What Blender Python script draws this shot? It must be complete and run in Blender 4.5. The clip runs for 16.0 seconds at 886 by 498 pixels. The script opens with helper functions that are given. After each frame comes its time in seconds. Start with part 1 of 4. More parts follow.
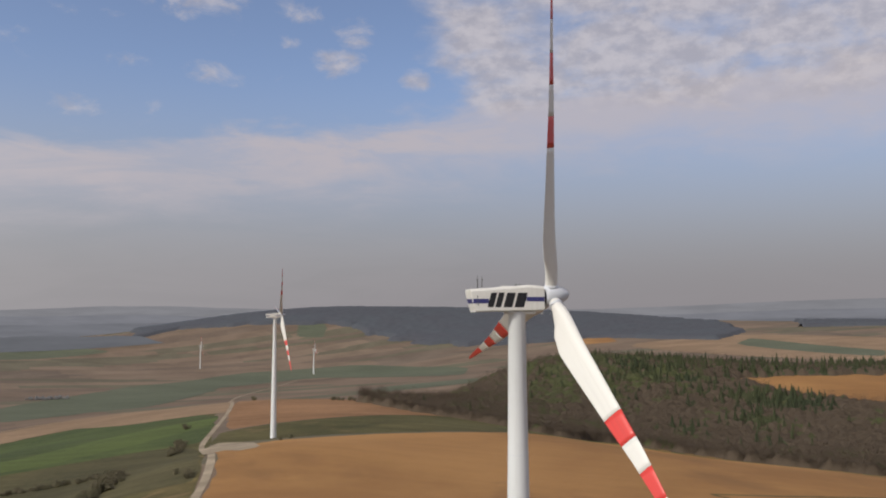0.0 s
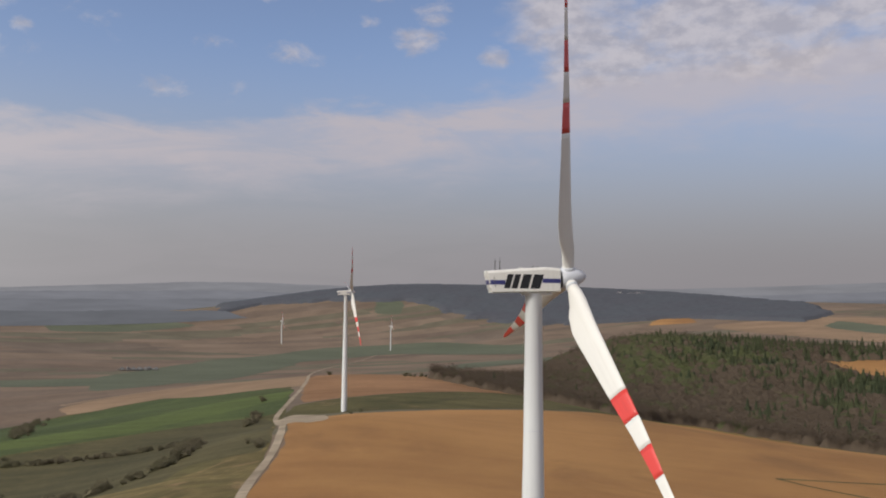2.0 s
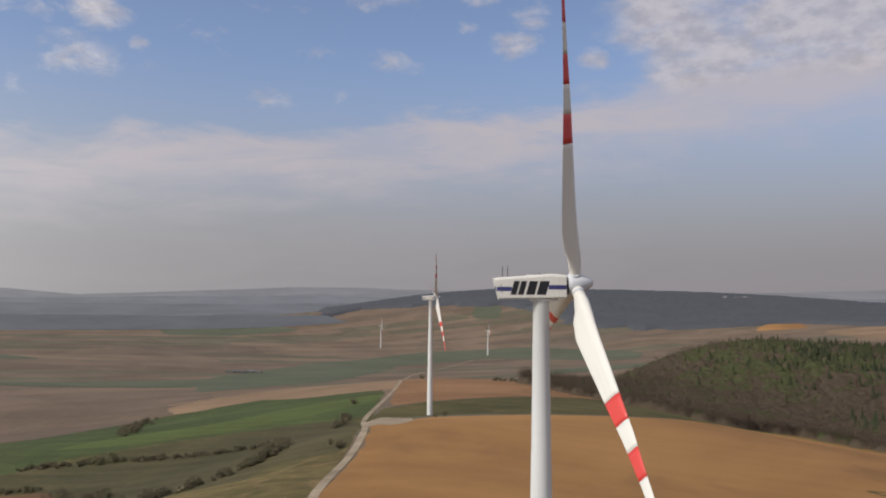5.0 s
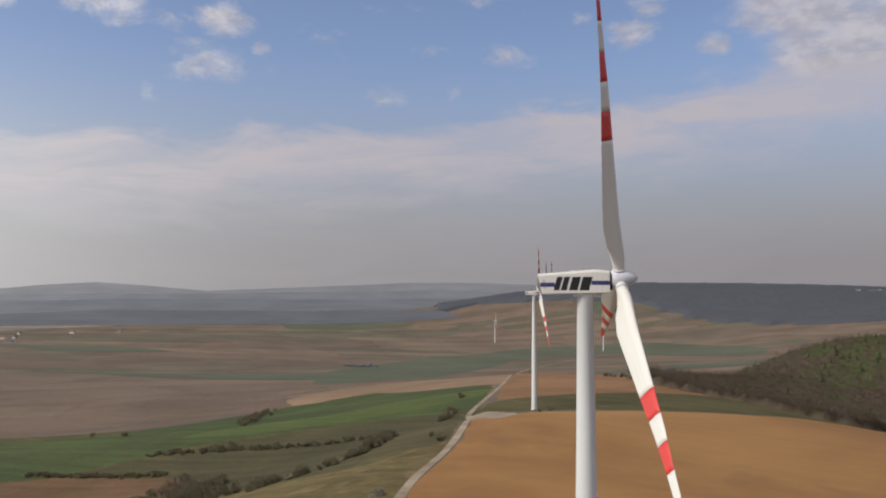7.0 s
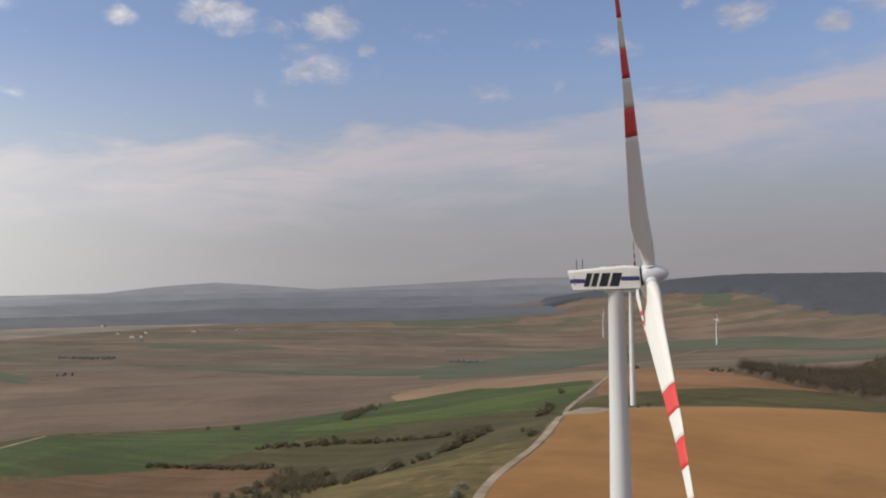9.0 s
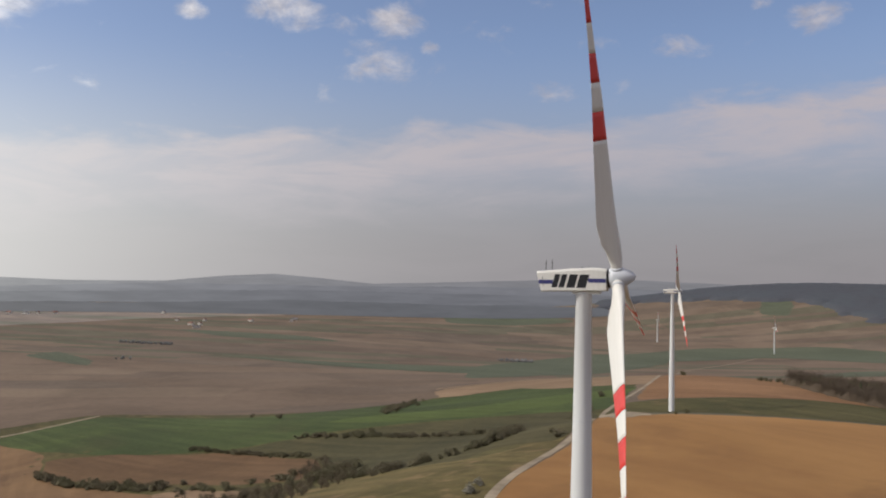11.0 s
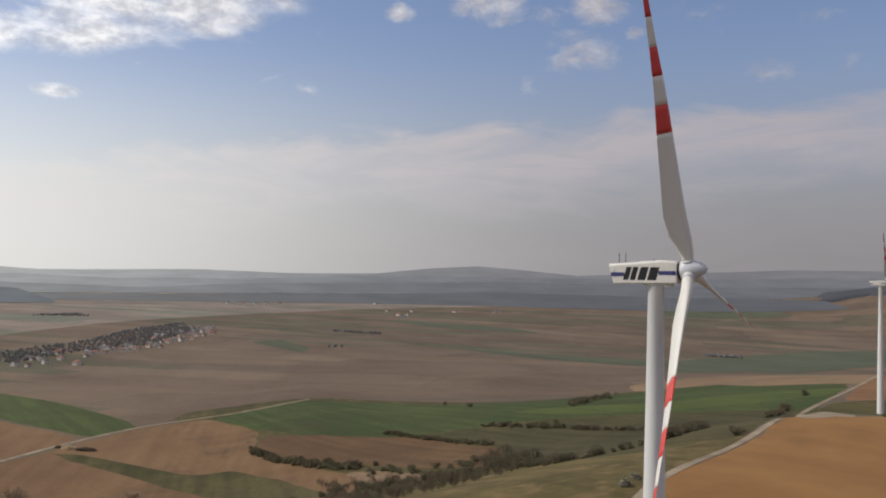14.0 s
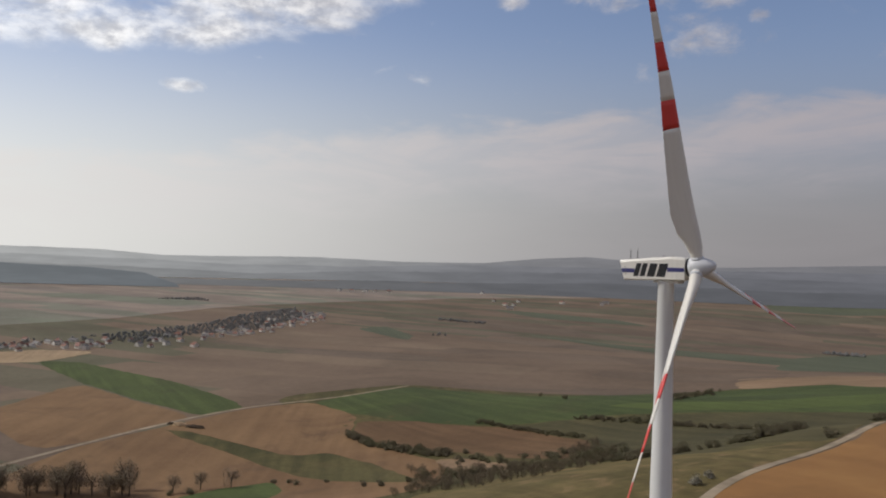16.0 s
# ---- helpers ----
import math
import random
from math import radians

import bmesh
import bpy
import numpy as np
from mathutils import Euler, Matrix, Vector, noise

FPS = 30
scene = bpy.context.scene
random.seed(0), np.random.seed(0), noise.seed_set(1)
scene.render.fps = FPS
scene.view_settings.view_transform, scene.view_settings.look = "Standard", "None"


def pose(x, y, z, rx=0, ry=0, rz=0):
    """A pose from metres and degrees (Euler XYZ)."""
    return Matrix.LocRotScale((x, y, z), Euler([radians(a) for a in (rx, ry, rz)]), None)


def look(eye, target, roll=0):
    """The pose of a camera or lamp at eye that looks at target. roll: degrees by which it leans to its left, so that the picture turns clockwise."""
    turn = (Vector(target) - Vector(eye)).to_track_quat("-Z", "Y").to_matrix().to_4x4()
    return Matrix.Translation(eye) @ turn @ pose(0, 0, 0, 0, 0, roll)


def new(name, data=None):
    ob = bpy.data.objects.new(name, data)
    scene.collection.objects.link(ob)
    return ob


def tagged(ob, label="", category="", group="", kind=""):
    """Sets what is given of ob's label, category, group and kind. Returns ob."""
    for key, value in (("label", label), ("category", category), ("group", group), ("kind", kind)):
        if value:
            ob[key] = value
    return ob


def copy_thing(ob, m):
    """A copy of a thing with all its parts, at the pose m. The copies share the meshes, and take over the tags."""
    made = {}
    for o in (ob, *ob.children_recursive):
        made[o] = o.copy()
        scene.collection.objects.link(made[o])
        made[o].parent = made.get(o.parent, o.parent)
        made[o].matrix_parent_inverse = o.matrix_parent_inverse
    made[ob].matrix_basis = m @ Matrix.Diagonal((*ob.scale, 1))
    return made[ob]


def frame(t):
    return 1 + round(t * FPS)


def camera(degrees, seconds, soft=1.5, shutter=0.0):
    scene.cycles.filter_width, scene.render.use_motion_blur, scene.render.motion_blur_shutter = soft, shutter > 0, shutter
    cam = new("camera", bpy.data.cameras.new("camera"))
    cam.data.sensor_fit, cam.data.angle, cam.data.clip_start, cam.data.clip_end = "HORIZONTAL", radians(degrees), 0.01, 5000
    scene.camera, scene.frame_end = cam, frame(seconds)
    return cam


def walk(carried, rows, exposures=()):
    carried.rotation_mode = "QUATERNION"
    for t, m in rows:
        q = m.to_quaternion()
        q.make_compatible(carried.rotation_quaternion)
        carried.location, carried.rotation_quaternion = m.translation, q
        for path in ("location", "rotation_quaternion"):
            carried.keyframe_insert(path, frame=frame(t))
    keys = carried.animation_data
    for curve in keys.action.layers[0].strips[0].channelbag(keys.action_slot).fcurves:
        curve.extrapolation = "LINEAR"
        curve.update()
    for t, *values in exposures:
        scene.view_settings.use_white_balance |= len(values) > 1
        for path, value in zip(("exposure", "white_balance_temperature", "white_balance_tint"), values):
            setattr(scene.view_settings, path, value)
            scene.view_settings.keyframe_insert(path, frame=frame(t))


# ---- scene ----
cam = camera(56.2, 16.0, soft=2.0)
PATH = [
    (0, (-9.629, -97.095, 64.747), (-9.608, -95.102, 64.911), -0.1),
    (0.5, (-7.905, -98.072, 64.678), (-7.925, -96.078, 64.829), 0.3),
    (1, (-6.142, -99.084, 64.704), (-6.211, -97.09, 64.835), 0.5),
    (1.5, (-4.432, -99.821, 64.92), (-4.55, -97.828, 65.039), 0.4),
    (2, (-2.568, -100.776, 65.008), (-2.735, -98.786, 65.119), 0.5),
    (2.5, (-0.781, -101.302, 65.102), (-0.986, -99.315, 65.21), 0.5),
    (3, (1.06, -101.703, 65.247), (0.821, -99.721, 65.355), 0.3),
    (5.5, (11.228, -104.121, 65.316), (10.764, -102.179, 65.436), 0.3),
    (6, (13.621, -104.641, 65.418), (13.09, -102.715, 65.53), -0.0),
    (6.5, (15.885, -104.817, 65.477), (15.291, -102.911, 65.585), -0.2),
    (7, (18.358, -104.594, 65.462), (17.686, -102.713, 65.569), 0.1),
    (7.5, (20.638, -104.342, 65.461), (19.891, -102.49, 65.561), -0.2),
    (8, (23.292, -104.118, 65.603), (22.469, -102.298, 65.7), -0.5),
    (8.5, (25.849, -104.077, 65.663), (24.972, -102.282, 65.76), -0.7),
    (9, (28.44, -103.578, 65.747), (27.531, -101.8, 65.845), -0.8),
    (11.5, (42.192, -99.681, 65.574), (41.112, -97.999, 65.664), 1.2),
    (12, (45.086, -98.794, 65.741), (43.942, -97.156, 65.832), 0.6),
    (12.5, (47.805, -97.868, 65.812), (46.602, -96.273, 65.903), 0.4),
    (13, (50.624, -96.719, 65.97), (49.348, -95.18, 66.052), 0.7),
    (13.5, (53.329, -95.935, 66.091), (51.984, -94.456, 66.161), 0.8),
    (14, (56.342, -94.856, 66.018), (54.925, -93.446, 66.082), 1.0),
    (14.5, (59.522, -92.902, 66.286), (58.039, -91.562, 66.351), 1.3),
    (15, (62.502, -91.159, 66.337), (60.969, -89.875, 66.4), 1.5),
    (15.5, (64.925, -88.948, 66.555), (63.356, -87.708, 66.604), 1.6),
    (16, (67.118, -87.013, 66.857), (65.527, -85.803, 66.89), 1.7),
]
walk(cam, [(t, look(eye, target, roll)) for t, eye, target, roll in PATH], exposures=[(0, -0.07), (9, -0.06), (12, -0.14), (14, -0.24), (16, -0.37)])

# ---- light ----
SUN_YAW, SUN_UP = 132.0, 40.0
sun_dir = Vector((-math.sin(radians(SUN_YAW)) * math.cos(radians(SUN_UP)), math.cos(radians(SUN_YAW)) * math.cos(radians(SUN_UP)), math.sin(radians(SUN_UP))))
sun = new("sun", bpy.data.lights.new("sun", "SUN"))
sun.data.energy, sun.data.angle, sun.data.color = 3.0, radians(0.6), (1.0, 0.95, 0.86)
sun.matrix_world = look(sun_dir * 300, (0, 0, 0))


def yaw_dir(yaw, up):
    return (-math.sin(radians(yaw)) * math.cos(radians(up)), math.cos(radians(yaw)) * math.cos(radians(up)), math.sin(radians(up)))


class Nodes:
    """A short way to write node trees."""

    def __init__(self, tree):
        self.tree = tree

    def add(self, kind, **sets):
        node = self.tree.nodes.new(kind)
        for key, value in sets.items():
            setattr(node, key, value)
        return node

    def put(self, socket, value):
        if hasattr(value, "is_output"):
            self.tree.links.new(value, socket)
        else:
            socket.default_value = value

    def math(self, op, a, b=0.0, c=0.0):
        n = self.add("ShaderNodeMath", operation=op)
        for s, v in zip(n.inputs, (a, b, c)):
            self.put(s, v)
        return n.outputs[0]

    def vec(self, op, a, b=(0, 0, 0)):
        n = self.add("ShaderNodeVectorMath", operation=op)
        self.put(n.inputs[0], a)
        self.put(n.inputs[1], b)
        return n.outputs["Value"] if op in ("DOT_PRODUCT", "LENGTH") else n.outputs[0]

    def mix(self, f, a, b, blend="MIX"):
        n = self.add("ShaderNodeMix", data_type="RGBA", blend_type=blend)
        self.put(n.inputs[0], f)
        self.put(n.inputs[6], (*a, 1) if isinstance(a, tuple) else a)
        self.put(n.inputs[7], (*b, 1) if isinstance(b, tuple) else b)
        return n.outputs[2]

    def ramp(self, v, a, b, lo=0.0, hi=1.0):
        n = self.add("ShaderNodeMapRange", interpolation_type="SMOOTHSTEP")
        for s, q in zip(n.inputs, (v, a, b, lo, hi)):
            self.put(s, q)
        return n.outputs[0]

    def noise(self, at, scale, detail=4.0, rough=0.55, warp=0.0):
        n = self.add("ShaderNodeTexNoise")
        self.put(n.inputs["Vector"], at)
        for key, q in (("Scale", scale), ("Detail", detail), ("Roughness", rough), ("Distortion", warp)):
            n.inputs[key].default_value = q
        return n.outputs["Fac"]


world = bpy.data.worlds.new("sky")
scene.world = world
world.use_nodes = True
world.node_tree.nodes.clear()
w = Nodes(world.node_tree)
way = w.add("ShaderNodeTexCoord").outputs["Generated"]
sky = w.add("ShaderNodeTexSky", sky_type="NISHITA", sun_disc=False, sun_elevation=radians(SUN_UP), sun_rotation=radians(-SUN_YAW),
            air_density=1.0, dust_density=1.5, ozone_density=1.4, altitude=400)
blue = w.vec("SCALE", w.vec("MULTIPLY", sky.outputs[0], (1.01, 0.955, 1.02)))
blue.node.inputs["Scale"].default_value = 0.135
xyz = w.add("ShaderNodeSeparateXYZ")
w.put(xyz.inputs[0], way)
up = xyz.outputs["Z"]
# bearing and height above the horizon, in degrees
bearing = w.math("DEGREES", w.math("ARCTAN2", w.math("MULTIPLY", xyz.outputs["X"], -1.0), xyz.outputs["Y"]))
rise = w.math("DEGREES", w.math("ARCSINE", up))
plan = w.add("ShaderNodeCombineXYZ")
w.put(plan.inputs[0], bearing)
w.put(plan.inputs[1], rise)
plan = plan.outputs[0]


def along_bearing(keys, low=-60.0, high=120.0, top=40.0):
    """A height in degrees that changes with the bearing."""
    n = w.add("ShaderNodeValToRGB")
    w.put(n.inputs[0], w.math("DIVIDE", w.math("SUBTRACT", bearing, low), high - low))
    for k, (at, value) in enumerate(keys):
        e = n.color_ramp.elements[k] if k < 2 else n.color_ramp.elements.new((at - low) / (high - low))
        e.position, e.color = (at - low) / (high - low), (value / top,) * 3 + (1,)
    return w.math("MULTIPLY", n.outputs[0], top)


# haze that thickens towards the ground and glows on the sun's side
sunward = w.math("POWER", w.ramp(w.vec("DOT_PRODUCT", way, yaw_dir(108, 10)), -0.58, 1.08), 4.1)
haze = w.mix(sunward, w.mix(w.ramp(bearing, -22.0, 26.0), (0.248, 0.234, 0.250), (0.306, 0.292, 0.308)), (1.12, 1.12, 1.08))
air = w.mix(w.ramp(rise, 17.5, 1.5, 0.05, 0.95), blue, haze)
# thin sheet of high cloud with a ragged upper edge, lower towards the sun
ragged = w.math("SUBTRACT", w.noise(w.vec("MULTIPLY", plan, (0.11, 0.30, 0)), 1.0, 7, 0.58, 0.6), 0.5)
fine = w.math("SUBTRACT", w.noise(w.vec("MULTIPLY", plan, (0.30, 0.95, 0)), 1.0, 6, 0.62, 0.4), 0.5)
depth = w.math("SUBTRACT", along_bearing([(-50, 17), (-12, 16.0), (-3, 14.8), (4, 13.4), (14, 12.5), (27, 11.6), (38, 10.4), (49, 10.1), (62, 7.6), (75, 6.4), (110, 6.0)]), rise)
depth = w.math("ADD", depth, w.math("ADD", w.math("MULTIPLY", ragged, 5.0), w.math("MULTIPLY", fine, 2.2)))
sheet = w.math("MULTIPLY", w.ramp(depth, -0.6, 1.3), w.ramp(depth, 7.0, 1.8, 0.12, 1.0))
streak = w.ramp(w.noise(w.vec("ADD", w.vec("MULTIPLY", plan, (0.085, 0.42, 0)), (7, 3, 1)), 1.0, 6, 0.6, 0.8), 0.36, 0.60, 0.50, 1.0)
streak = w.math("MAXIMUM", streak, w.ramp(bearing, 6.0, -8.0, 0.0, 0.92))
sheet = w.math("MULTIPLY", w.math("MULTIPLY", sheet, streak), 0.86)
air = w.mix(sheet, air, w.mix(sunward, (0.530, 0.480, 0.508), (1.04, 1.02, 0.99)))
# broken cloud: two banks and single puffs (bearing, rise, half width, half height, density)
PUFFS = [(35.6, 15.0, 3.7, 1.8, 0.69), (37.3, 15.8, 2.3, 1.2, 0.46), (34.6, 18.0, 2.8, 1.6, 0.78), (38.0, 17.6, 2.5, 1.1, 0.46), (42.2, 18.1, 3.7, 1.8, 0.78), (32.2, 16.2, 1.1, 0.73, 0.55),
         (14.8, 16.2, 3.1, 1.1, 0.6), (6.8, 17.2, 2.8, 1.4, 0.6), (5.7, 19.2, 2.2, 1.5, 0.63), (16.3, 20.6, 4.8, 1.6, 0.63), (9.8, 20.4, 3, 1.3, 0.52), (10.2, 18.4, 1.1, 0.73, 0.38),
         (27.6, 17.4, 3.4, 0.84, 0.39), (20.5, 16.4, 3, 0.84, 0.29), (22.3, 13.6, 4.6, 1.1, 0.29), (48.6, 17.6, 1.6, 0.84, 0.64), (70.5, 11.1, 1.8, 0.63, 0.55), (1.2, 16.2, 1.8, 0.95, 0.52)]
thick = 0.02
for pb, pr, pw, ph, much in PUFFS:
    dx = w.math("DIVIDE", w.math("SUBTRACT", bearing, pb), pw)
    dy = w.math("DIVIDE", w.math("SUBTRACT", rise, pr), ph)
    near = w.math("SUBTRACT", 1.0, w.math("ADD", w.math("MULTIPLY", dx, dx), w.math("MULTIPLY", dy, dy)))
    thick = w.math("MAXIMUM", thick, w.math("MULTIPLY", w.math("MAXIMUM", near, 0.0), much))
east = w.math("MULTIPLY", w.ramp(bearing, 3.6, -3.0), w.ramp(rise, 12.2, 15.5))
bright = w.math("MULTIPLY", w.ramp(bearing, 51.0, 57.5), w.ramp(w.math("SUBTRACT", rise, along_bearing([(-50, 20), (50, 17.2), (54, 16.6), (58, 15.5), (62, 14.1), (74, 12.1), (110, 11.2)])), -0.6, 1.8))
high = w.ramp(rise, 26.0, 40.0, 0.0, 0.26)
thick = w.math("MAXIMUM", thick, high)
ball = w.vec("MULTIPLY", plan, (0.30, 0.50, 0))
puff = w.math("SUBTRACT", w.noise(ball, 1.0, 8, 0.64, 0.35), 0.5)
cover = w.ramp(w.math("ADD", thick, w.math("MULTIPLY", puff, 2.0)), 0.22, 0.98)
clump = w.math("SUBTRACT", w.noise(w.vec("MULTIPLY", plan, (0.17, 0.36, 0)), 1.0, 7, 0.56, 0.3), 0.5)
mass = w.math("MAXIMUM", w.math("MULTIPLY", east, 0.86), w.math("MULTIPLY", bright, 0.80))
cover = w.math("MAXIMUM", cover, w.ramp(w.math("ADD", mass, w.math("MULTIPLY", clump, 1.9)), 0.26, 1.0))
shade = w.ramp(w.noise(w.vec("ADD", ball, (5, 1.7, 0)), 1.9, 5, 0.6), 0.34, 0.66)
cloud = w.mix(shade, w.mix(sunward, (0.44, 0.415, 0.455), (0.86, 0.86, 0.88)), w.mix(sunward, (0.600, 0.556, 0.578), (1.75, 1.72, 1.66)))
cover = w.math("MULTIPLY", cover, w.ramp(rise, 8.5, 10.5, 0.0, 0.84))
air = w.mix(cover, air, cloud)
out = w.add("ShaderNodeBackground")
w.put(out.inputs[0], air)
out.inputs[1].default_value = 1.0
end = w.add("ShaderNodeOutputWorld")
w.put(end.inputs[0], out.outputs[0])


# ---- materials ----
def material(name, rough=0.7, metal=0.0):
    m = bpy.data.materials.new(name)
    m.use_nodes = True
    n = Nodes(m.node_tree)
    skin = m.node_tree.nodes["Principled BSDF"]
    skin.inputs["Roughness"].default_value, skin.inputs["Metallic"].default_value = rough, metal
    return m, n, skin


def place_of(n):
    return n.add("ShaderNodeNewGeometry").outputs["Position"]


def painted(name, colour, grime=(0.35, 0.33, 0.28), amount=0.25, rough=0.4):
    """Weathered paint: streaks that run down, fine speckle, faint relief."""
    m, n, skin = material(name, rough)
    at = n.add("ShaderNodeTexCoord").outputs["Object"]
    tall = n.vec("MULTIPLY", at, (3.0, 3.0, 0.12))
    f = n.math("MULTIPLY", n.ramp(n.noise(tall, 0.9, 6, 0.6), 0.45, 0.8), amount)
    f2 = n.math("MULTIPLY", n.ramp(n.noise(at, 5.0, 5), 0.5, 0.85), amount * 0.5)
    col = n.mix(n.math("ADD", f, f2), colour, grime)
    n.put(skin.inputs["Base Color"], col)
    n.put(skin.inputs["Roughness"], n.math("ADD", n.math("MULTIPLY", n.noise(at, 2.0), 0.2), rough - 0.1))
    return m


def soil(name, dark, light, turn=0.0, row=0.0, patch=0.012, grain=0.35, rowdepth=0.35, third=None):
    """Ground cover: broad patches, clods, rows along one way (row: metres between them, 0 for none)."""
    m, n, skin = material(name, 0.95)
    skin.inputs["Specular IOR Level"].default_value = 0.15
    at = place_of(n)
    broad = n.ramp(n.noise(at, patch, 5, 0.6, 0.4), 0.3, 0.7)
    col = n.mix(broad, dark, light)
    if third:
        col = n.mix(n.math("MULTIPLY", n.ramp(n.noise(n.vec("ADD", at, (311, 97, 0)), patch * 1.7, 5, 0.62, 0.8), 0.52, 0.72), 0.8), col, third)
    turned = n.add("ShaderNodeVectorRotate", rotation_type="Z_AXIS")
    n.put(turned.inputs["Vector"], at)
    turned.inputs["Angle"].default_value = radians(turn)
    long = n.vec("MULTIPLY", turned.outputs[0], (0.06, 1.0, 0.0))
    streak = n.ramp(n.noise(long, 0.10, 4, 0.55), 0.3, 0.72, 1.0 - grain * 0.5, 1.0 + grain * 0.4)
    fine = n.ramp(n.noise(at, 0.22, 6, 0.65), 0.25, 0.75, 1.0 - grain * 0.35, 1.0 + grain * 0.35)
    value = n.math("MULTIPLY", streak, fine)
    if row:
        wave = n.add("ShaderNodeTexWave", bands_direction="Y")
        n.put(wave.inputs["Vector"], turned.outputs[0])
        wave.inputs["Scale"].default_value = 0.314 / row
        wave.inputs["Distortion"].default_value = 1.5
        value = n.math("MULTIPLY", value, n.ramp(wave.outputs["Fac"], 0.0, 1.0, 1.0 - rowdepth, 1.0))
    n.put(skin.inputs["Base Color"], n.mix(1.0, col, n.vec("SCALE", (1, 1, 1)), "MULTIPLY"))
    scale = skin.inputs["Base Color"].links[0].from_node.inputs[7].links[0].from_node
    n.put(scale.inputs["Scale"], value)
    bump = n.add("ShaderNodeBump")
    bump.inputs["Strength"].default_value, bump.inputs["Distance"].default_value = 0.5, 0.6
    n.put(bump.inputs["Height"], n.noise(at, 0.35, 6, 0.7))
    n.put(skin.inputs["Normal"], bump.outputs[0])
    return m


def leaves(name, a, b, c, scale=0.05):
    """Foliage or twigs: each blade its own tone, each part of a wood its own cast."""
    m, n, skin = material(name, 0.9)
    skin.inputs["Specular IOR Level"].default_value = 0.1
    geo = n.add("ShaderNodeNewGeometry")
    wide = n.ramp(n.noise(geo.outputs["Position"], scale, 3), 0.35, 0.65)
    grain = n.ramp(n.noise(geo.outputs["Position"], 0.7, 4, 0.7), 0.3, 0.7)
    col = n.mix(n.math("ADD", n.math("MULTIPLY", geo.outputs["Random Per Island"], 0.5), n.math("MULTIPLY", grain, 0.5)), a, b)
    n.put(skin.inputs["Base Color"], n.mix(n.math("MULTIPLY", wide, 0.7), col, c))
    return m


WHITE = painted("white_gelcoat", (0.70, 0.682, 0.630), amount=0.16)
TOWER = painted("tower_paint", (0.67, 0.68, 0.672), amount=0.14)
RED = painted("signal_red_paint", (0.62, 0.050, 0.040), (0.30, 0.06, 0.05), 0.25)
BLUE = painted("blue_paint", (0.036, 0.037, 0.155), (0.12, 0.12, 0.2), 0.2)
BLACK = painted("black_paint", (0.012, 0.012, 0.014), (0.05, 0.05, 0.05), 0.3)
GREY = painted("grey_paint", (0.60, 0.62, 0.65), amount=0.2)
STEEL = painted("dark_steel", (0.10, 0.10, 0.10), amount=0.3, rough=0.5)

def patchwork(name, gain=(1.0, 1.0, 1.0)):
    """Far farmland: long strips of ploughland, stubble and young crops."""
    m, n, skin = material(name, 0.95)
    skin.inputs["Specular IOR Level"].default_value = 0.1
    at = place_of(n)
    turned = n.add("ShaderNodeVectorRotate", rotation_type="Z_AXIS")
    n.put(turned.inputs["Vector"], at)
    turned.inputs["Angle"].default_value = radians(-28)
    cells = n.add("ShaderNodeTexVoronoi", feature="F1", distance="CHEBYCHEV")
    n.put(cells.inputs["Vector"], n.vec("MULTIPLY", turned.outputs[0], (1 / 560, 1 / 105, 0)))
    cells.inputs["Scale"].default_value = 1.0
    one = n.add("ShaderNodeSeparateColor")
    n.put(one.inputs[0], cells.outputs["Color"])
    ramp = n.add("ShaderNodeValToRGB")
    n.put(ramp.inputs[0], one.outputs[0])
    ramp.color_ramp.interpolation = "CONSTANT"
    tones = [(0.182, 0.124, 0.086), (0.155, 0.110, 0.080), (0.205, 0.140, 0.096), (0.116, 0.112, 0.070), (0.168, 0.115, 0.080), (0.150, 0.112, 0.083), (0.220, 0.154, 0.106), (0.100, 0.108, 0.064)]
    for k, tone in enumerate(tones):
        e = ramp.color_ramp.elements[k] if k < 2 else ramp.color_ramp.elements.new(k / len(tones))
        e.position, e.color = k / len(tones), (*tone, 1)
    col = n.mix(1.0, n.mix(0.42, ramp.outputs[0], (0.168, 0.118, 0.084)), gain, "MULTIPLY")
    value = n.math("MULTIPLY", n.ramp(n.noise(at, 0.006, 6, 0.6, 0.5), 0.3, 0.7, 0.82, 1.14), n.ramp(n.noise(at, 0.12, 4, 0.6), 0.3, 0.7, 0.93, 1.06))
    grey = n.vec("SCALE", col)
    n.put(grey.node.inputs["Scale"], value)
    n.put(skin.inputs["Base Color"], grey)
    return m


PLAIN = patchwork("plain_farmland", (0.90, 0.95, 0.98))
# the gain pales and blues the far fields: haze put into their colour
HAZEFIELD = patchwork("hazed_farmland", (1.36, 1.60, 1.88))
TAN = soil("tan_plough", (0.220, 0.112, 0.043), (0.345, 0.186, 0.070), 8, patch=0.0048, grain=0.09, third=(0.190, 0.101, 0.043))
RIDGE = soil("ridge_plough", (0.185, 0.100, 0.050), (0.25, 0.140, 0.072), 14, patch=0.008, grain=0.3)
PALE = soil("pale_stubble", (0.27, 0.19, 0.115), (0.36, 0.265, 0.165), 20, patch=0.006, grain=0.3)
WINTER = soil("winter_wheat", (0.050, 0.065, 0.025), (0.074, 0.095, 0.031), 10, row=0.0, patch=0.008, grain=0.35, rowdepth=0.2, third=(0.06, 0.065, 0.028))
SPRING = soil("spring_wheat", (0.072, 0.092, 0.029), (0.094, 0.120, 0.036), 10, patch=0.010, grain=0.25)
